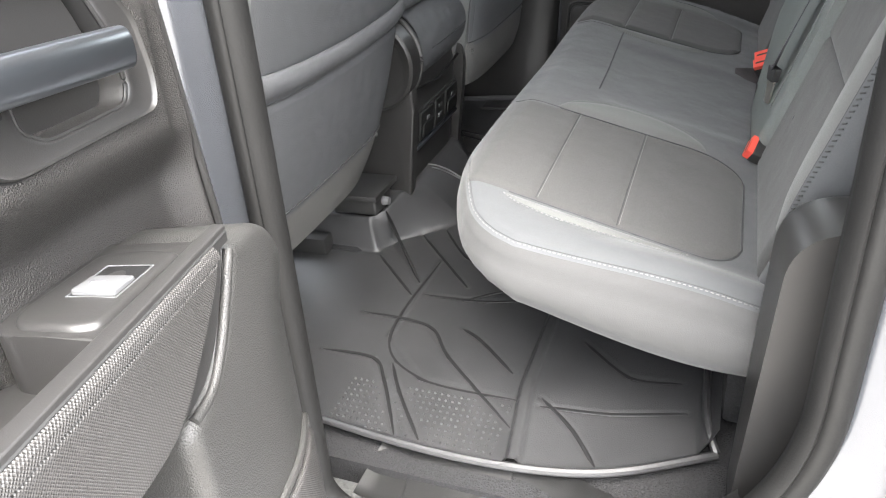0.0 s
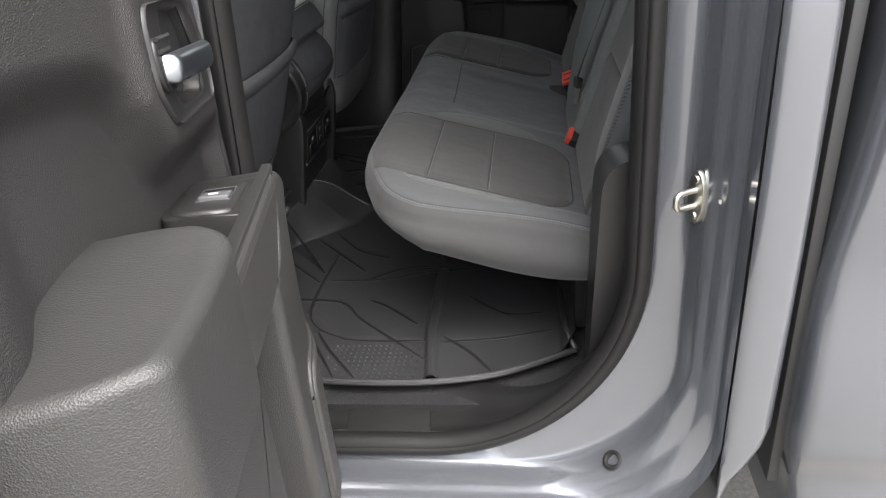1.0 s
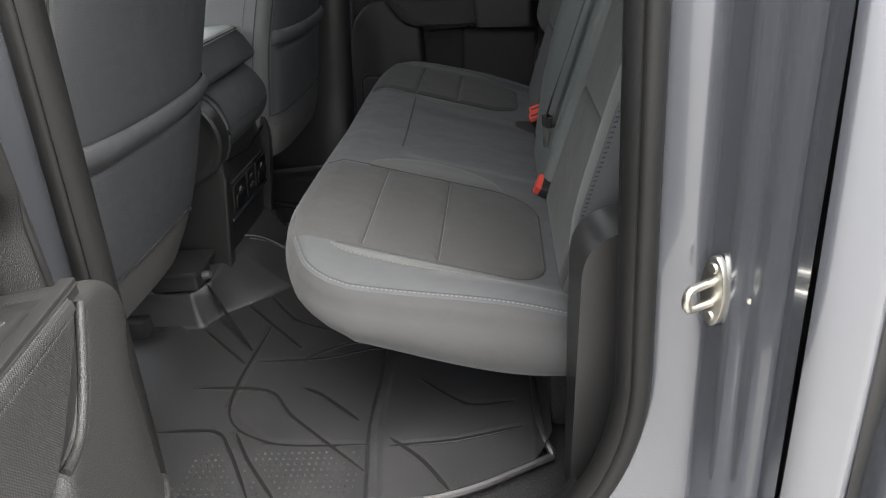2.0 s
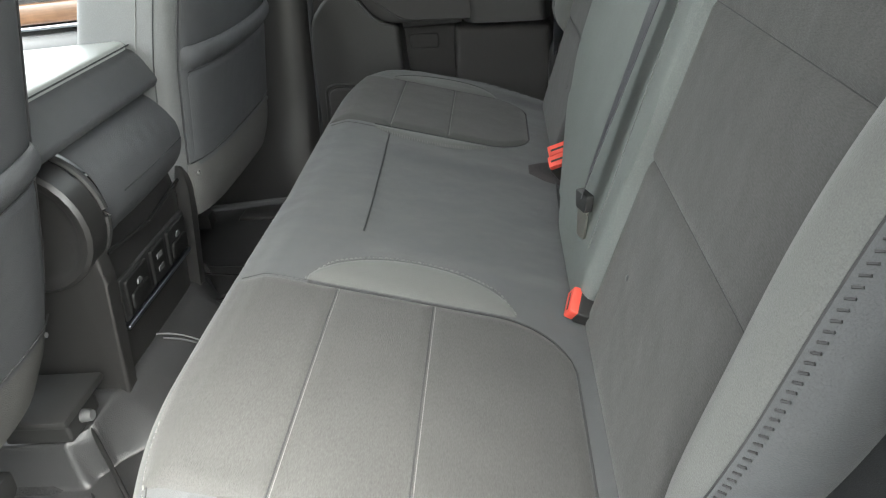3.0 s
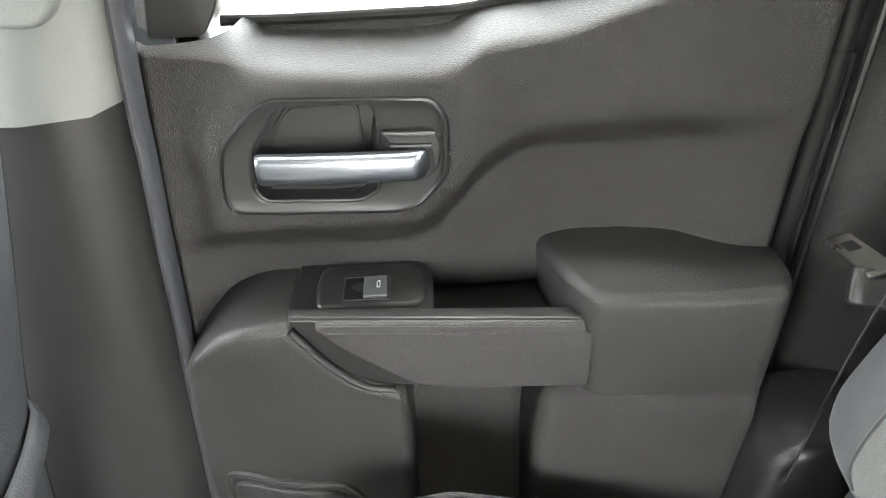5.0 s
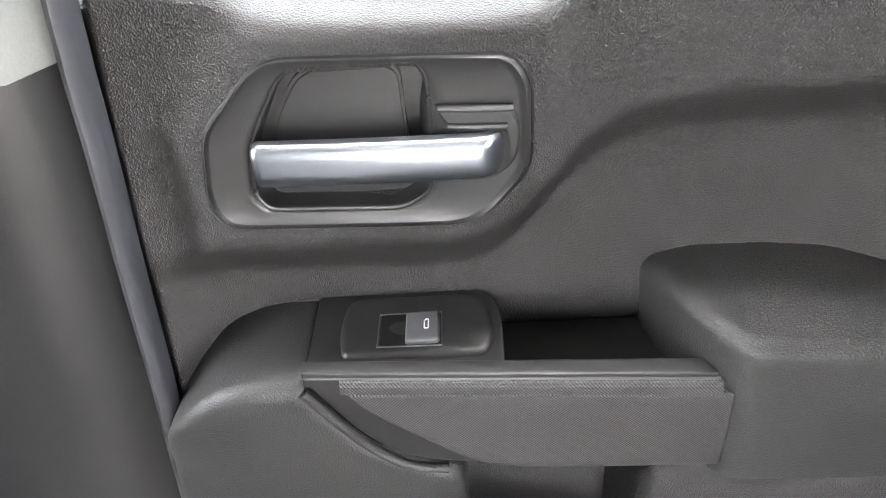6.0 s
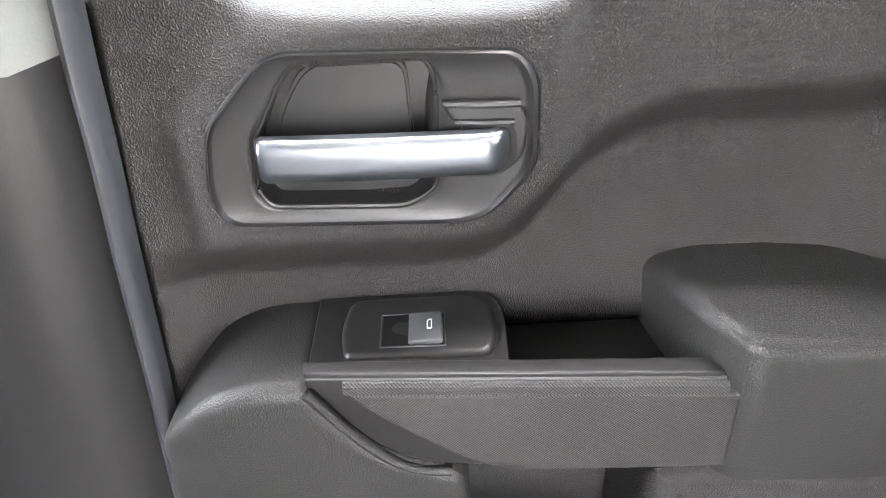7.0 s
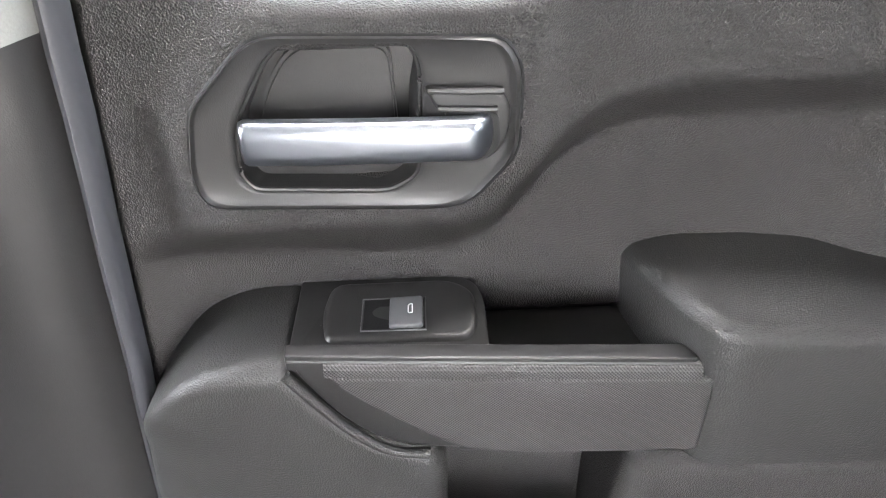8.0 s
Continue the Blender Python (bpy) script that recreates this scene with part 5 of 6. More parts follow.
def door_handle(door):
    """The plate with its cup, lever, pivot housing and dark insert."""
    outer = rounded([(-0.117, 1.384, 0.016), (0.022, 1.379, 0.016), (0.032, 1.362, 0.010), (0.032, 1.308, 0.012), (0.000, 1.2715, 0.018), (-0.160, 1.2785, 0.014), (-0.166, 1.300, 0.010), (-0.158, 1.343, 0.010)], 7)
    inner = rounded([(-0.102, 1.378, 0.012), (-0.030, 1.3765, 0.010), (-0.026, 1.364, 0.006), (-0.029, 1.296, 0.006), (-0.046, 1.2845, 0.010), (-0.130, 1.2885, 0.006), (-0.1365, 1.300, 0.005), (-0.133, 1.332, 0.008), (-0.112, 1.368, 0.010)], 7)
    n, c = 120, (-0.080, 1.330)
    ro, ri = resample(outer, n, c), resample(inner, n, c)

    def ring(u, v):
        k = int(round(u * n)) % n
        rows = [(-0.012, 0.915), (-0.006, 0.9035), (0.02, 0.8985), (0.055, 0.8975), (0.10, 0.9002), (0.14, 0.9008), (0.80, 0.9012), (0.90, 0.9016), (0.96, 0.9030), (1.0, 0.9060), (1.06, 0.9150), (1.10, 0.9230)]
        f, y = rows[min(int(v * 11 + 1e-6), 11)]
        return (lerp(ro[k][0], ri[k][0], f), y, lerp(ro[k][1], ri[k][1], f))
    bz = part("handle_plate", grid(ring, n, 11, wrap=True), TRIM_SMOOTH, door, "smooth charcoal handle plate", sharp=60)
    # dark bar round the plate, drawn for the shade in its gap
    part("plate_gap_shade", tube([(x, 0.9022, z) for x, z in ro], 0.0015, 6, closed=True), RECESS_SHADE, bz)
    part("cup_floor", plate(rounded([(-0.108, 1.378, 0.014), (-0.026, 1.377, 0.01), (-0.026, 1.286, 0.01), (-0.138, 1.286, 0.01), (-0.135, 1.335, 0.01)]), 0.935, 0.922, 0.0, 1), TRIM_SMOOTH, bz, sharp=12)
    ins = rounded([(-0.097, 1.373, 0.014), (-0.043, 1.3715, 0.010), (-0.041, 1.316, 0.004), (-0.126, 1.316, 0.004), (-0.114, 1.348, 0.010)], 6)
    # black plate, wider than the insert: its rim is the gap's shade
    part("insert_gap_shade", plate(rounded([(-0.0985, 1.3745, 0.014), (-0.0418, 1.373, 0.010), (-0.0398, 1.315, 0.004), (-0.1278, 1.315, 0.004), (-0.1157, 1.349, 0.010)], 6), 0.925, 0.9145, 0.0, 1), BLACK, bz)
    part("cup_insert", plate(ins, 0.925, 0.9125, 0.0006, 2), TRIM_SMOOTH, bz, "smooth dark insert in the handle cup", sharp=12)
    part("cup_lip", tube([(lerp(a[0], b[0], 0.985), 0.9042, lerp(a[1], b[1], 0.985)) for a, b in zip(ro, ri)], 0.0017, 8, closed=True), TRIM_SMOOTH, bz)

    # pivot housing round the lever's rear end; flat dark plates give groove and slot their shade
    hs = rounded([(-0.0245, 1.3525, 0.004), (0.0205, 1.3505, 0.006), (0.0265, 1.338, 0.006), (0.0235, 1.315, 0.012), (0.009, 1.3035, 0.010), (-0.012, 1.3045, 0.003), (-0.012, 1.337, 0.003), (-0.018, 1.341, 0.004)], 5)
    hp = part("pivot_housing", dome(dense(hs, 0.003), 0.915, 0.8965, 0.0030, lambda a, b, d: (a, d, b), (0.004, 1.333), 6, 4), TRIM_SMOOTH, bz, "smooth charcoal housing round the lever's pivot")
    shelf = rounded([(-0.0205, 1.3495, 0.003), (0.0185, 1.3478, 0.003), (0.0165, 1.3405, 0.003), (-0.0145, 1.3418, 0.003)], 4)
    part("thumb_groove_shade", plate(shelf, 0.899, 0.8958, 0.0, 1), BLACK, hp)
    for za, zb, xa, xb in ((1.3515, 1.3498, -0.021, 0.021), (1.3405, 1.3392, -0.016, 0.0175)):
        part("groove_ridge", tube([(xa, 0.8962, za), ((xa + xb) / 2, 0.8945, (za + zb) / 2), (xb, 0.8955, zb)], 0.0021, 8), TRIM_SMOOTH, hp)
    slot = rounded([(-0.012, 1.3385, 0.002), (0.0185, 1.3372, 0.006), (0.0200, 1.316, 0.012), (0.009, 1.3055, 0.008), (-0.012, 1.3060, 0.002)], 5)
    part("pivot_slot_shade", plate(slot, 0.899, 0.8954, 0.0, 1), RECESS_SHADE, hp)

    def lever(u, v):
        x = lerp(-0.1285, 0.0155, u)
        a = v * 2 * math.pi
        p = 2.6
        k = (abs(math.cos(a)) ** p + abs(math.sin(a)) ** p) ** (-1 / p)
        left = math.sqrt(max(0.0, 1 - (1 - min(1.0, u / 0.030 + 0.12)) ** 2))
        right = math.sqrt(max(0.0, 1 - (1 - min(1.0, (1 - u) / 0.075 + 0.06)) ** 2))
        top, low = lerp(0.0138, 0.0128, u), lerp(0.0138, 0.0132, u)
        top *= 0.82 + 0.18 * min(left, right)
        low *= (0.84 + 0.16 * left) * (0.35 + 0.65 * right)
        zc = lerp(1.3262, 1.3240, u) + 0.0006 * math.sin(math.pi * u)
        w = 0.0085 * (0.55 + 0.45 * min(left, right))
        bow = 0.003 * (2 * u - 1) ** 2 + 0.010 * max(0.0, (u - 0.90) / 0.10) ** 2
        s, q = math.cos(a), math.sin(a)
        return (x, 0.8885 + bow + w * k * q, zc + (top if s > 0 else low) * k * s)
    bm = grid(lambda u, v: lever(v, u), 36, 60, wrap=True)
    for xx in (-0.1285, 0.0155):
        vs = [v for v in bm.verts if abs(v.co.x - xx) < 1e-6]
        mid = sum((v.co for v in vs), Vector()) / len(vs)
        vs.sort(key=lambda v: math.atan2(v.co.z - mid.z, v.co.y - mid.y))
        bm.faces.new(vs)
    part("lever", bm, CHROME, bz, "satin chrome pull lever", sharp=60)
    part("lever_foot", box((-0.010, 0.890, 1.316), (0.008, 0.915, 1.336), 0.003), BLACK, bz)


def door_armrest(door):
    """Speaker pod, grip bar, switch plate, tray, armrest pad and the lower panel."""
    pod = rounded([(-0.236, 1.127, 0.03), (-0.190, 1.176, 0.035), (-0.155, 1.190, 0.03), (-0.119, 1.190, 0.006), (-0.101, 1.160, 0.02), (-0.068, 1.118, 0.025), (-0.018, 1.099, 0.014), (-0.018, 0.93, 0.03), (-0.026, 0.70, 0.05), (-0.284, 0.69, 0.05), (-0.272, 0.846, 0.05), (-0.257, 1.024, 0.05)], 8)
    pod = dense(pod, 0.012)

    def podat(a, b, d):
        return (a, d + 0.034 * max(0.0, (-0.125 - a) / 0.12) ** 2 * step(1.20, 1.07, b), b - 0.004 * (d - 0.846) / 0.10)
    podp = part("speaker_pod", dome(pod, 0.952, 0.8445, 0.013, podat, (-0.14, 0.95), 16), TRIM_SOFT, door, "charcoal speaker pod", sharp=60)
    lip = smooth_line([(-0.1195, 0.8475, 1.1835), (-0.112, 0.8475, 1.1715), (-0.098, 0.8475, 1.150), (-0.083, 0.8475, 1.130), (-0.066, 0.8475, 1.113), (-0.050, 0.8475, 1.1045), (-0.030, 0.8485, 1.1005)], 6)
    part("pod_lip", tube(lip, 0.0038, 10), TRIM_SOFT, podp, "raised lip below the grip bar")
    cover = [(-0.222, 0.948, 0.02), (-0.198, 0.960, 0.02), (-0.104, 0.954, 0.02), (-0.086, 0.932, 0.02), (-0.090, 0.75, 0.03), (-0.246, 0.735, 0.03)]

    def wider(kx, kz):
        return dense(rounded([((x + 0.16) * kx - 0.16, (z - 0.85) * kz + 0.85, r) for x, z, r in cover], 6), 0.012)

    disc = lambda outline, back, front: dome(outline, back, front, 0.004, podat, (-0.16, 0.85), 10, 3)
    # black disc whose rim stands for the shade round the speaker cover
    part("cover_gap_shade", disc(wider(1.06, 1.045), 0.850, 0.8425), BLACK, podp)
    part("speaker_frame", tube([podat(x, z, 0.8435) for x, z in wider(1.11, 1.08)], 0.0042, 8, closed=True), TRIM_SOFT, podp)
    part("speaker_cover", disc(wider(1.0, 1.0), 0.850, 0.837), MESHCLOTH, podp, "ribbed speaker cover", sharp=60)

    # grip bar: smooth wedge, ribbed face, top rail
    wedge = rounded([(-0.1165, 1.1955, 0.003), (0.148, 1.1780, 0.004), (0.158, 1.166, 0.004), (0.158, 1.102, 0.008), (-0.018, 1.1035, 0.02), (-0.060, 1.113, 0.02), (-0.090, 1.142, 0.02), (-0.112, 1.180, 0.01)], 5)
    bar = part("grip_bar", dome(dense(wedge, 0.006), 0.858, 0.8485, 0.004, lambda a, b, d: (a, d, b), (0.055, 1.142), 4, 4), TRIM_SMOOTH, door, "smooth black armrest grip bar")
    top = lambda x: lerp(1.1890, 1.1730, (x + 0.0925) / 0.2505)
    low = lambda x: curve([(-0.0925, 1.1880), (-0.077, 1.1688), (-0.036, 1.1335), (-0.010, 1.1150), (0.016, 1.1070), (0.060, 1.1035), (0.110, 1.1010), (0.158, 1.0995)], x)

    def face(u, v):
        x = lerp(-0.0925, 0.160, u)
        e = min(1.0, min(v, 1 - v) * max(0.002, top(x) - low(x)) / 0.004, (1 - u) * 0.2525 / 0.005)
        return (x, 0.8485 - 0.009 * math.sqrt(max(0.0, 1 - (1 - e) ** 2)), lerp(low(x), top(x), v))
    part("grip_face", grid(face, 90, 44), MESHCLOTH, bar, "ribbed charcoal grip face", sharp=60)
    strip = [(0.0, 0.8480), (0.0006, 0.8455), (-0.0015, 0.8425), (-0.0050, 0.8402), (-0.0095, 0.8396)]
    part("grip_shoulder", grid(lambda u, v: (lerp(-0.0935, 0.148, u), strip[int(round(v * 4))][1], lerp(1.1975, 1.1815, u) + strip[int(round(v * 4))][0]), 24, 4), MESHCLOTH, bar, "rolled ribbed top of the grip", sharp=70)
    part("grip_edge", tube([(-0.094, 0.8455, 1.1975), (-0.0928, 0.8450, 1.1895), (-0.077, 0.8450, 1.1688), (-0.036, 0.8450, 1.1335), (-0.010, 0.8450, 1.1145), (0.02, 0.8455, 1.109)], 0.0009, 6), SWITCH, bar)
    rail = lambda a, b, d: (a, b, d - 0.066 * (a + 0.117))
    part("top_rail", plate(rounded([(-0.1170, 0.8440, 0.002), (0.146, 0.8440, 0.004), (0.138, 0.8580, 0.003), (-0.118, 0.8550, 0.002)]), 1.192, 1.2040, 0.0030, 4, rail), TRIM_SMOOTH, bar, "black top rail of the armrest")
    # black bar drawn as the shade between rail and grip
    part("shadow_gap", tube([rail(lerp(-0.116, 0.146, t / 20), 0.8452, 1.1990) for t in range(21)], 0.0019, 6), BLACK, bar)

    # switch plate: a flat base and a raised, rounded island
    tilt = lambda a, b, d: (a, b, d + 0.03 * (0.90 - b) - 0.03 * (a + 0.12) * step(0.90, 0.86, b))
    base = rounded([(-0.1185, 0.853, 0.002), (0.012, 0.853, 0.002), (0.0125, 0.905, 0.010), (0.008, 0.934, 0.016), (-0.030, 0.944, 0.010), (-0.080, 0.942, 0.006), (-0.086, 0.948, 0.004), (-0.1200, 0.950, 0.004)], 6)
    sw = part("switch_plate", plate(base, 1.150, 1.190, 0.006, 4, tilt), TRIM_SMOOTH, door, "smooth black window switch plate")
    isle = rounded([(-0.096, 0.868, 0.008), (0.000, 0.868, 0.014), (0.007, 0.882, 0.012), (0.006, 0.918, 0.014), (-0.010, 0.932, 0.012), (-0.096, 0.932, 0.012), (-0.101, 0.90, 0.02)], 6)
    part("switch_island", dome(dense(isle, 0.005), 1.186, 1.1935, 0.0055, tilt, (-0.047, 0.90), 6, 5), TRIM_SMOOTH, sw)
    # flat plate, coloured dark as if shaded inside a well
    part("switch_well_shade", plate(rounded([(-0.0715, 0.8765, 0.002), (-0.0295, 0.8765, 0.002), (-0.0295, 0.9085, 0.002), (-0.0715, 0.9085, 0.002)]), 1.189, 1.1939, 0.0004, 1, tilt), RECESS_SHADE, sw)
    key = lambda a, b, d: tilt(a, b, d + 0.12 * (a + 0.030) * 0.4)
    part("switch_key", plate(rounded([(-0.0535, 0.8775, 0.002), (-0.0305, 0.8775, 0.003), (-0.0305, 0.9075, 0.003), (-0.0535, 0.9075, 0.002)]), 1.190, 1.1975, 0.002, 3, key), SWITCH, sw, "grey window switch key")
    mark = [key(a, b, 1.1979) for a, b in rounded([(-0.0405, 0.8885, 0.0006), (-0.0378, 0.8885, 0.0006), (-0.0378, 0.8975, 0.0006), (-0.0392, 0.8975, 0.0004), (-0.0405, 0.8962, 0.0004)], 3)]
    part("window_mark", tube(mark, 0.0004, 5, closed=True), WHITE, sw, "small white window mark")
    part("well_rim", tube([tilt(a, b, 1.1938) for a, b in ((-0.0722, 0.8758), (-0.0288, 0.8758), (-0.0288, 0.9092), (-0.0722, 0.9092))], 0.0006, 5, closed=True), SWITCH, sw)
    part("tray", box((-0.01, 0.856, 1.09), (0.135, 0.945, 1.150), 0.004), TRIM_SMOOTH, door, "black tray behind the grip bar")

    # armrest pad: a soft block with a rolled top edge, running to the door's rear
    plan = rounded([(0.112, 0.960, 0.004), (0.118, 0.915, 0.02), (0.132, 0.862, 0.02), (0.152, 0.8365, 0.018), (0.330, 0.8395, 0.020), (0.346, 0.870, 0.020), (0.352, 0.960, 0.004)], 8)

    def padat(a, b, d):
        t = (d - 1.085) / 0.133
        fold = along([(0.11, 0.004), (0.138, 0.003), (0.165, -0.004), (0.20, -0.009), (0.25, -0.012), (0.37, -0.012)], a)
        back = along([(0.11, -0.010), (0.13, -0.003), (0.15, 0.001), (0.20, 0.000), (0.25, -0.006), (0.31, -0.017), (0.37, -0.027)], a)
        dz = lerp(fold, back, max(0.0, min(1.0, (b - 0.85) / 0.085)))
        low = 0.005 - 0.010 * max(0.0, min(1.0, (a - 0.13) / 0.19))
        bulge = -0.004 * math.sin(math.pi * max(0.0, min(1.0, t))) if b < 0.85 else 0.0
        outward = 0.012 * step(0.325, 0.366, a)
        return (a + 0.010 * (1 - t) * (1 if a < 0.2 else 0), b + bulge + outward, d + lerp(low, dz, t))
    part("armrest_pad", dome(dense(plan, 0.008), 1.085, 1.218, 0.0115, padat, (0.235, 0.905), 10, 8), TRIM_SOFT, door, "soft charcoal vinyl armrest pad", sharp=60)

    # lower rear panel with its lit ledge, and the small step in the recess
    lower = rounded([(0.116, 1.085, 0.016), (0.344, 1.064, 0.01), (0.356, 0.92, 0.02), (0.366, 0.70, 0.03), (0.112, 0.70, 0.03), (0.106, 0.97, 0.05), (0.110, 1.04, 0.03)], 7)
    part("lower_panel", dome(dense(lower, 0.010), 0.955, 0.848, 0.017, lambda a, b, d: (a, d + 0.012 * step(0.32, 0.366, a), b), (0.23, 0.90), 10, 6), TRIM, door, "grained charcoal lower door panel", sharp=60)
    part("recess_step", plate(rounded([(-0.008, 1.058, 0.01), (0.068, 1.054, 0.01), (0.066, 1.016, 0.01), (-0.010, 1.020, 0.01)]), 0.95, 0.934, 0.0035, 4), TRIM, door)


def rear_door():
    door = thing("rear_door", "closed passenger-side rear door with charcoal trim and chrome handle", "door", "rear doors", at=(-0.30, 1.02, 0.62))
    door_shell(door)
    door_handle(door)
    door_armrest(door)
    return door


far_door = rear_door()
HINGE = Vector((-0.318, -0.835, 0.0))
# swung wide open, its rear end lifted a little by the leaning hinge line
PIVOT = Vector((-0.10, 0.0, 1.20))
LIFT = Matrix.Translation(PIVOT) @ Matrix.Rotation(radians(-7.5), 4, "Y") @ Matrix.Translation(-PIVOT)
OPEN = Matrix.Translation(HINGE + Vector((0.0177, 0.0035, 0.034))) @ Matrix.Rotation(radians(-77.0), 4, "Z") @ Matrix.Translation(-HINGE) @ LIFT
MIRROR = Matrix.Translation((0, 2 * MID, 0)) @ Matrix.Diagonal((1, -1, 1, 1))
near_door = copy_thing(far_door, OPEN @ MIRROR @ Matrix.Translation(far_door.location))
near_door["label"] = "wide open driver-side rear door with charcoal trim and chrome handle"

# ---- belts and buckles ----
def buckle(at, aim, up, two=False):
    who = thing("belt_buckle", "black belt buckle with a red release button", "buckle", "belt buckles", at=at)
    p, d = Vector(at), Vector(aim).normalized()
    side = d.cross(Vector(up)).normalized()
    nor = side.cross(d)
    f = lambda a, b, c: p + side * a + d * b + nor * c
    out = rounded([(-0.016, -0.070, 0.006), (0.016, -0.070, 0.006), (0.019, 0.0, 0.004), (-0.019, 0.0, 0.004)])
    part("housing", plate(out, -0.011, 0.011, 0.004, 3, f), BLACK, who, "black plastic buckle housing")
    out = rounded([(-0.018, -0.002, 0.003), (0.018, -0.002, 0.003), (0.017, 0.010, 0.003), (-0.017, 0.010, 0.003)])
    part("release_button", plate(out, -0.010, 0.010, 0.003, 3, f), RED, who, "red release button")
    part("slot", plate(rounded([(-0.012, 0.007, 0.001), (0.012, 0.007, 0.001), (0.012, 0.0104, 0.001), (-0.012, 0.0104, 0.001)]), -0.002, 0.002, 0, 1, f), BLACK, who)
    return who


buckle((0.298, -0.150, 0.950), (-0.85, 0.05, 0.42), (0.2, -0.5, 0.8))
buckle((0.312, 0.262, 0.962), (-0.35, -0.55, 0.76), (0.05, -1, -0.5))
buckle((0.314, 0.296, 0.968), (-0.35, -0.55, 0.76), (0.05, -1, -0.5))


def centre_belt():
    who = thing("centre_belt", "charcoal belt webbing across the centre backrest", "seat belt", at=(0.345, -0.03, 1.05))
    lift = 0.026
    path = [on_back(-0.125, 1.49, lift + 0.004), on_back(-0.098, 1.38, lift), on_back(-0.078, 1.27, lift), on_back(-0.070, 1.17, lift), on_back(-0.070, 1.09, lift + 0.002), on_back(-0.072, 1.046, lift + 0.002)]
    pts = smooth_line(path, 8)

    def web(u, v):
        i = min(int(round(u * (len(pts) - 1))), len(pts) - 1)
        turn = along([(0, 0.0), (0.6, -0.08), (1, -0.16)], u) * math.pi / 2
        w = along([(0, 0.023), (0.8, 0.021), (1, 0.016)], u) * (v * 2 - 1)
        return pts[i] + Vector((-0.947, 0, 0.322)) * (w * math.sin(turn) + 0.012) + Vector((0, 1, 0)) * w * math.cos(turn)
    part("webbing", thick(grid(web, len(pts) - 1, 6), (-0.0012, 0.0008, 0)), BELT, who)
    p = on_back(-0.073, 1.044, lift + 0.012)
    hang = lambda a, b, d: p + Vector((-0.35, 0.93, 0)) * a + Vector((-0.10, -0.05, -0.99)) * b + Vector((-0.93, -0.35, 0.08)) * d
    part("tongue", plate(rounded([(-0.013, 0.010, 0.003), (0.013, 0.010, 0.003), (0.009, 0.056, 0.004), (-0.009, 0.056, 0.004)]), -0.0015, 0.0015, 0.0006, 1, hang), ZINC, who, "steel belt tongue")
    part("tongue_grip", plate(rounded([(-0.016, -0.006, 0.004), (0.016, -0.006, 0.004), (0.013, 0.018, 0.005), (-0.013, 0.018, 0.005)]), -0.005, 0.005, 0.0025, 2, hang), BLACK, who)


centre_belt()


def far_belt():
    who = thing("outer_belt", "charcoal shoulder belt hanging at the passenger-side rear pillar", "seat belt", at=(0.40, 0.80, 1.2))
    path = [(0.500, 0.850, 1.70), (0.474, 0.848, 1.55), (0.458, 0.845, 1.44), (0.447, 0.836, 1.36), (0.427, 0.826, 1.305), (0.402, 0.814, 1.265), (0.378, 0.800, 1.222), (0.364, 0.796, 1.12), (0.358, 0.796, 1.0)]
    pts = smooth_line(path, 8)
    flat, edge = Vector((0.93, 0.25, -0.26)).normalized(), Vector((0.58, 0.62, -0.45)).normalized()

    def web(u, v):
        p = pts[min(int(round(u * (len(pts) - 1))), len(pts) - 1)]
        d = lerp(flat, edge, step(1.42, 1.345, p.z)).normalized()
        return p + d * 0.023 * (v * 2 - 1)
    part("webbing", thick(grid(web, len(pts) - 1, 6), (-0.0014, 0, 0.0006)), BELT, who)
    p = Vector((0.382, 0.824, 1.243))
    tongue = lambda a, b, d: p + Vector((-0.05, 0.985, -0.16)) * b + Vector((0.97, 0.08, 0.22)) * a + Vector((0.23, 0.144, -0.96)) * -d
    grip = lambda a, b, d: p + Vector((0.25, 0.60, 0.76)) * b + Vector((0.93, -0.36, -0.02)) * a + Vector((-0.26, -0.71, 0.65)) * d
    part("tongue", plate(rounded([(-0.013, -0.010, 0.003), (0.013, -0.010, 0.003), (0.011, 0.060, 0.004), (-0.011, 0.060, 0.004)]), -0.0015, 0.0015, 0.0006, 1, tongue), ZINC, who, "steel belt tongue")
    part("tongue_slot", plate(rounded([(-0.006, 0.030, 0.002), (0.006, 0.030, 0.002), (0.006, 0.046, 0.002), (-0.006, 0.046, 0.002)]), -0.0019, 0.0019, 0.0, 1, tongue), BLACK, who)
    part("tongue_grip", plate(rounded([(-0.019, -0.034, 0.006), (0.019, -0.034, 0.006), (0.019, -0.002, 0.006), (-0.019, -0.002, 0.006)]), -0.006, 0.006, 0.003, 3, grip), TRIM_SMOOTH, who, "black plastic tongue grip")


far_belt()

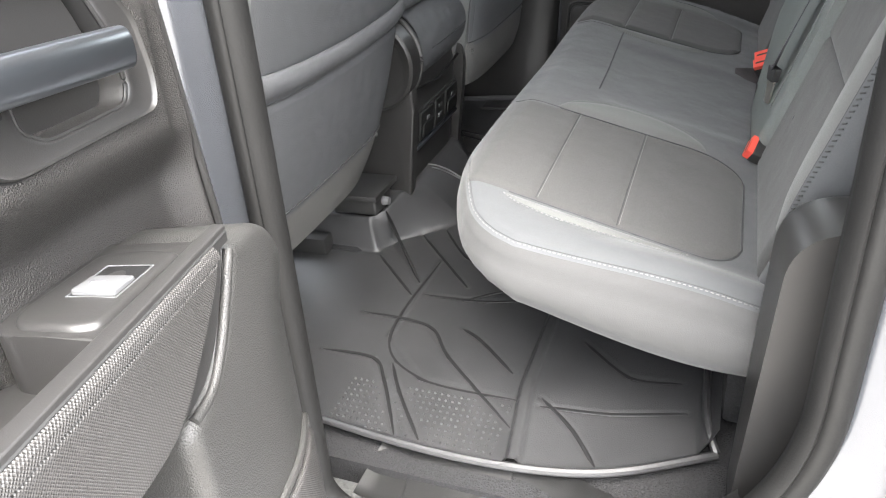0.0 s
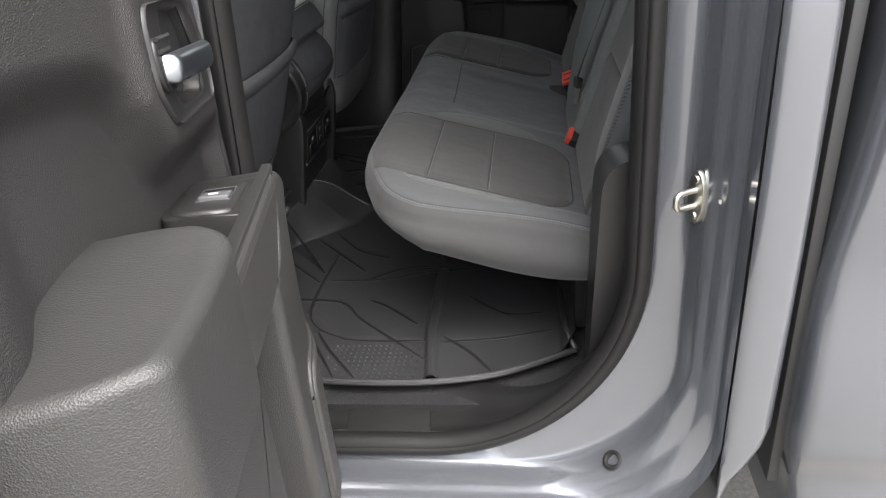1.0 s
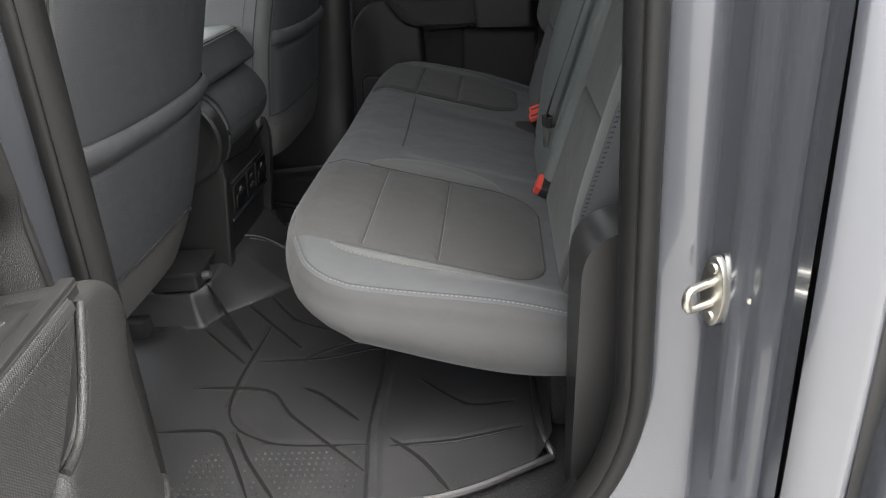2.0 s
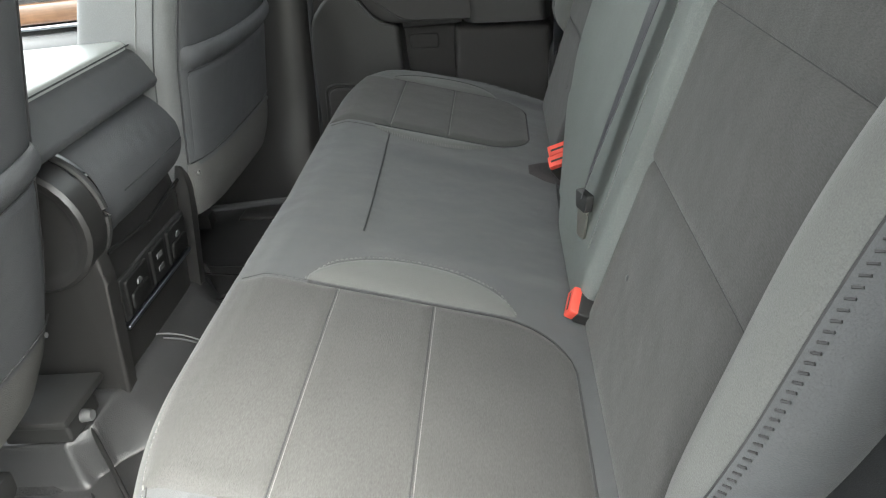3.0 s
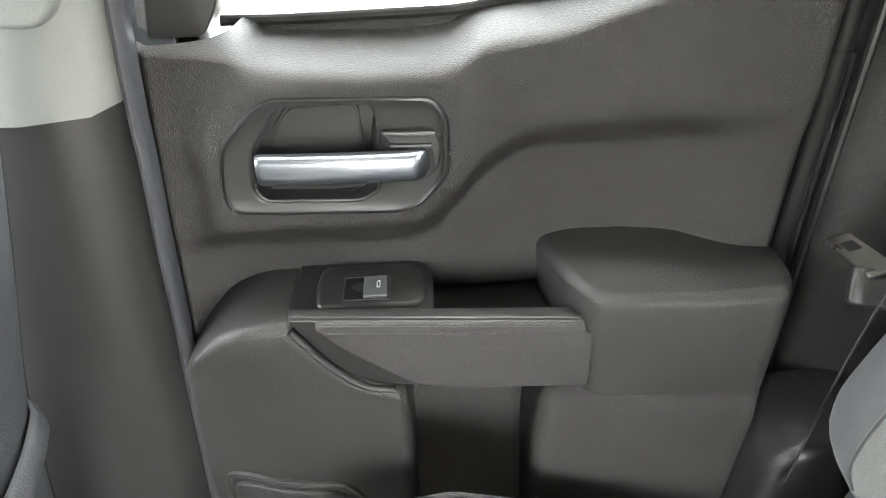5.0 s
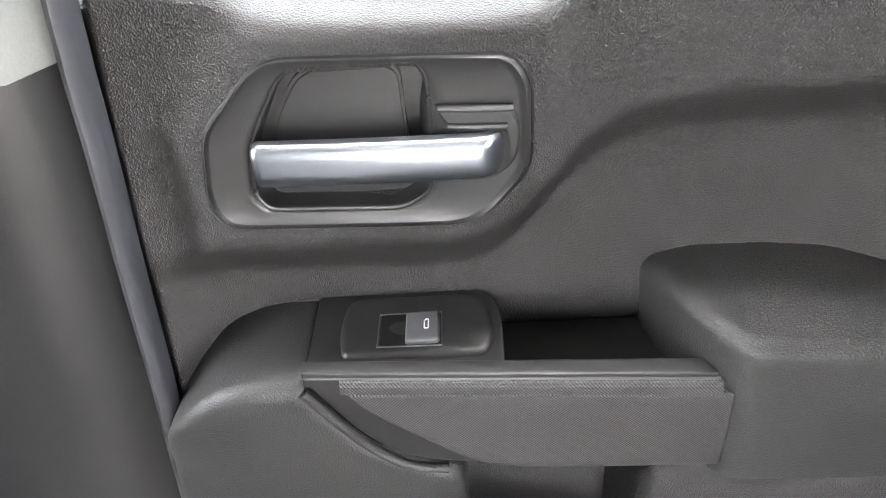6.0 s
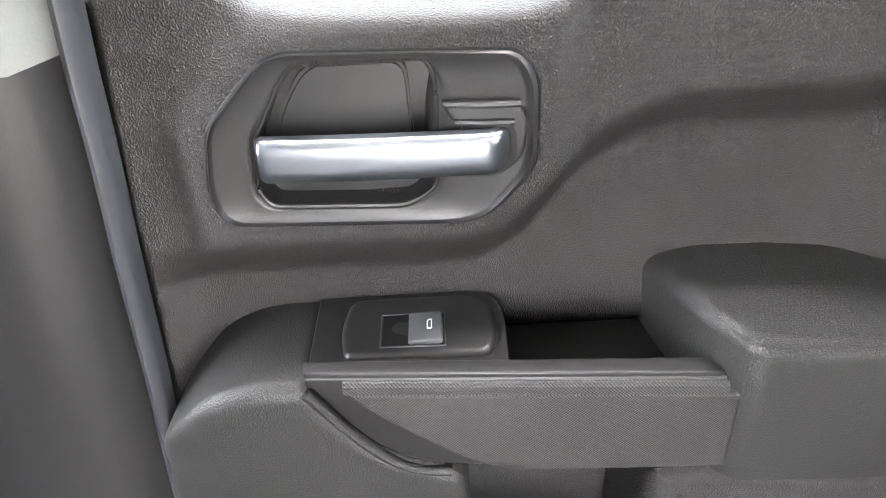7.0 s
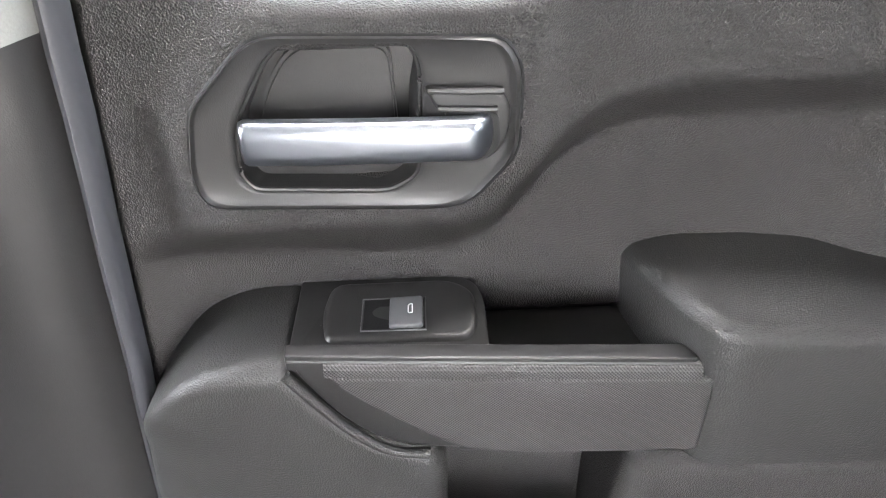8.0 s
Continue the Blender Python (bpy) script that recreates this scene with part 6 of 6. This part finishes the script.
# ---- door striker ----
def striker():
    who = thing("door_striker", "zinc-plated steel door striker on the painted jamb", "striker", at=(0.436, -0.79, 1.095))
    nrm = Vector((-0.86, -0.51, 0)).normalized()
    side = Vector((0.51, -0.86, 0)).normalized()
    p = Vector((0.430, -0.808, 1.095))
    f = lambda a, b, d: p + side * a + Vector((0, 0, 1)) * b + nrm * d
    out = [(0.0145 * math.cos(t), 0.038 * math.sin(t)) for t in np.linspace(0, 2 * math.pi, 28, endpoint=False)]
    pl = part("base_plate", plate(out, -0.002, 0.005, 0.0015, 2, f), ZINC, who, "oval steel striker plate")
    lp = [f(0.0, -0.011, -0.012), f(0.0, -0.011, 0.026), f(0.0, -0.008, 0.034), f(0.0, 0.0, 0.036), f(0.0, 0.008, 0.034), f(0.0, 0.011, 0.026), f(0.0, 0.011, -0.012)]
    part("striker_loop", tube(smooth_line(lp, 5), 0.0042, 10, up=tuple(side)), ZINC, who, "bright steel striker loop")
    for b in (-0.026, 0.026):
        bm = tube([f(0, b, 0.003), f(0, b, 0.0065), f(0, b, 0.0075)], lambda t: 0.0062 - 0.0012 * t, 12)
        part("screw", bm, ZINC, pl)


striker()


def jamb_plug():
    who = thing("sill_plug", "round drain hole with a dark plug in the painted sill", "plug", at=(0.331, -0.80, 0.62))
    p = Vector((0.331, -0.8165, 0.6255))
    n = Vector((-0.50, -0.40, 0.75)).normalized()
    a1 = n.cross(Vector((0, 0, 1))).normalized()
    a2 = n.cross(a1)
    bm = grid(lambda u, v: p + (a1 * math.cos(u * 6.28318) + a2 * math.sin(u * 6.28318)) * along([(0, 0.0), (0.3, 0.010), (0.6, 0.012), (1, 0.017)], v) + n * along([(0, -0.004), (0.3, -0.003), (0.6, 0.003), (1, 0.001)], v), 20, 6, wrap=True)
    part("plug", bm, RUBBER, who)


jamb_plug()


def jamb_clip():
    who = thing("jamb_clip", "small bright metal clip on the painted jamb", "clip", at=(0.452, -0.838, 1.102))
    part("clip_head", tube([(0.452, -0.838, 1.102), (0.451, -0.842, 1.102)], 0.003, 10), ZINC, who)


jamb_clip()

# ---- cargo bed ----
def cargo_bed():
    bed = thing("cargo_bed", "grey metallic pickup bed side behind the cab", "truck bed", at=(1.3, -0.85, 0.6))
    rows = [(0.580, -0.60), (0.580, -0.865), (0.582, -0.882), (0.588, -0.895), (0.600, -0.903), (0.70, -0.910), (1.2, -0.915), (2.3, -0.905)]

    def side(u, v):
        z = lerp(0.50, 1.44, v)
        k = min(int(u * (len(rows) - 1) + 1e-6), len(rows) - 1)
        x, y = rows[k]
        crease = -0.020 * step(0.68, 0.76, z) + 0.018 * step(0.80, 1.05, z) - 0.012 * step(1.0, 1.25, z)
        if k < 3:
            crease *= 0.4
        lean = 0.02 * step(0.74, 0.60, z) if k < 5 else 0
        return (x - 0.0 + (-0.012 + 0.02 * step(0.9, 1.3, z)) * (1 if k < 5 else 0) + lean, y + crease, z)
    part("bed_side", grid(side, len(rows) - 1, 60), PAINT, bed, sharp=60)
    part("bed_floor", box((0.58, -0.80, 0.75), (2.3, 1.0, 0.80), 0.01), PAINT, bed)
    part("front_wall", box((0.592, -0.84, 0.78), (0.61, 1.04, 1.42), 0.01), PAINT, bed)
    part("frame_rail", box((-1.6, -0.55, 0.40), (2.3, -0.45, 0.55), 0.01), BLACK, bed, "black chassis rail")
    # black baffle, set forward so the gap's shade comes from its colour
    part("gap_shade_baffle", box((0.556, -0.868, 0.64), (0.572, 1.02, 1.42), 0.002), BLACK, bed, "black baffle darkening the gap behind the cab")


cargo_bed()

# ---- front of the cab, seen past the seats ----
def dashboard():
    d = thing("dashboard", "charcoal dashboard under the windscreen", "dashboard", at=(-1.4, MID, 0.9))
    prof = rounded([(-1.70, 0.95, 0.02), (-1.70, 1.30, 0.03), (-1.45, 1.30, 0.06), (-1.30, 1.20, 0.06), (-1.28, 1.02, 0.05), (-1.40, 0.92, 0.05)])
    bm = plate(prof, -0.70, 0.90, 0.01, 2, lambda a, b, dd: (a, dd, b))
    part("top", bm, TRIM, d)


dashboard()


def front_door_far():
    d = thing("front_door", "closed front passenger door with pale trim and wood strip", "door", at=(-0.9, 0.98, 0.66))
    part("trim_panel", box((-1.55, 0.90, 0.66), (-0.46, 0.96, 1.42), 0.01), TRIM, d)
    part("armrest", box((-1.35, 0.82, 1.06), (-0.62, 0.91, 1.16), 0.025, 4), SEATSIDE, d, "pale grey armrest")
    part("wood_strip", box((-1.40, 0.870, 1.185), (-0.58, 0.905, 1.235), 0.008, 3), WOOD, d, "brown wood trim strip")
    part("upper_trim", box((-1.5, 0.875, 1.27), (-0.50, 0.93, 1.40), 0.02, 3), LIGHT_TRIM, d, "pale grey upper trim")
    part("map_bin", box((-1.30, 0.84, 0.74), (-0.62, 0.905, 0.92), 0.02, 3), TRIM, d)
    part("chrome_line", box((-1.40, 0.866, 1.172), (-0.58, 0.900, 1.182), 0.003, 2), CHROME, d)


front_door_far()


def front_side_near():
    w = thing("front_door", "closed driver door seen from behind", "door", at=(-0.9, -0.80, 0.66))
    part("skin", box((-1.55, -0.90, 0.58), (-0.33, -0.78, 1.42), 0.02), PAINT, w)


front_side_near()


# ---- outside the far window ----
def parked_truck():
    who = thing("parked_truck", "white truck parked beyond the passenger-side window", "vehicle", at=(-1.6, 3.6, 0))
    c = Vector((-0.66, 3.45, 0.40))

    def tyre(u, v):
        a = u * 2 * math.pi
        prof = [(-0.11, 0.25), (-0.13, 0.31), (-0.128, 0.37), (-0.105, 0.395), (0.0, 0.400), (0.105, 0.395), (0.128, 0.37), (0.13, 0.31), (0.11, 0.25)]
        k = min(int(v * 8 + 1e-6), 8)
        w, r = prof[k]
        return (c.x + w, c.y + r * math.cos(a), c.z + r * math.sin(a))
    wheel = part("tyre", grid(tyre, 64, 8, wrap=True), TYRE, who, "black tyre with block tread")
    bm = bmesh.new()
    for i in range(40):
        a = i / 40 * 2 * math.pi
        for w in (-0.085, -0.028, 0.028, 0.085):
            o = 0.5 * (1 if w in (-0.028, 0.085) else 0) * 2 * math.pi / 40
            p = c + Vector((w, 0.403 * math.cos(a + o), 0.403 * math.sin(a + o)))
            t = Vector((0, -math.sin(a + o), math.cos(a + o)))
            n = Vector((0, math.cos(a + o), math.sin(a + o)))
            x = Vector((1, 0, 0))
            vs = [bm.verts.new(p + x * sx * 0.024 + t * st * 0.024 + n * (0.006 if h else -0.01)) for h in (0, 1) for sx, st in ((-1, -1), (1, -1), (1, 1), (-1, 1))]
            bm.faces.new(vs[4:])
            for k in range(4):
                bm.faces.new((vs[k], vs[(k + 1) % 4], vs[4 + (k + 1) % 4], vs[4 + k]))
    part("tread_blocks", bm, TYRE, wheel)
    part("rim", tube([(c.x - 0.10, c.y, c.z), (c.x + 0.10, c.y, c.z)], 0.25, 28), ZINC, who)
    part("bumper", box((-2.75, 2.95, 0.48), (-0.86, 3.2, 0.78), 0.05, 3), WHITE_PAINT, who, "white front bumper")
    part("hood", box((-2.75, 3.1, 0.72), (-0.50, 5.2, 1.15), 0.08, 3), WHITE_PAINT, who)
    part("cab", box((-2.65, 4.8, 0.72), (-0.60, 7.0, 1.85), 0.12, 3), WHITE_PAINT, who)
    for k in range(3):
        part("marking", box((-1.45 + 0.02 * k, 2.945, 0.73 - 0.05 * k), (-1.08, 2.952, 0.745 - 0.05 * k), 0.001, 1), SWITCH, who, "grey marking bar")


parked_truck()
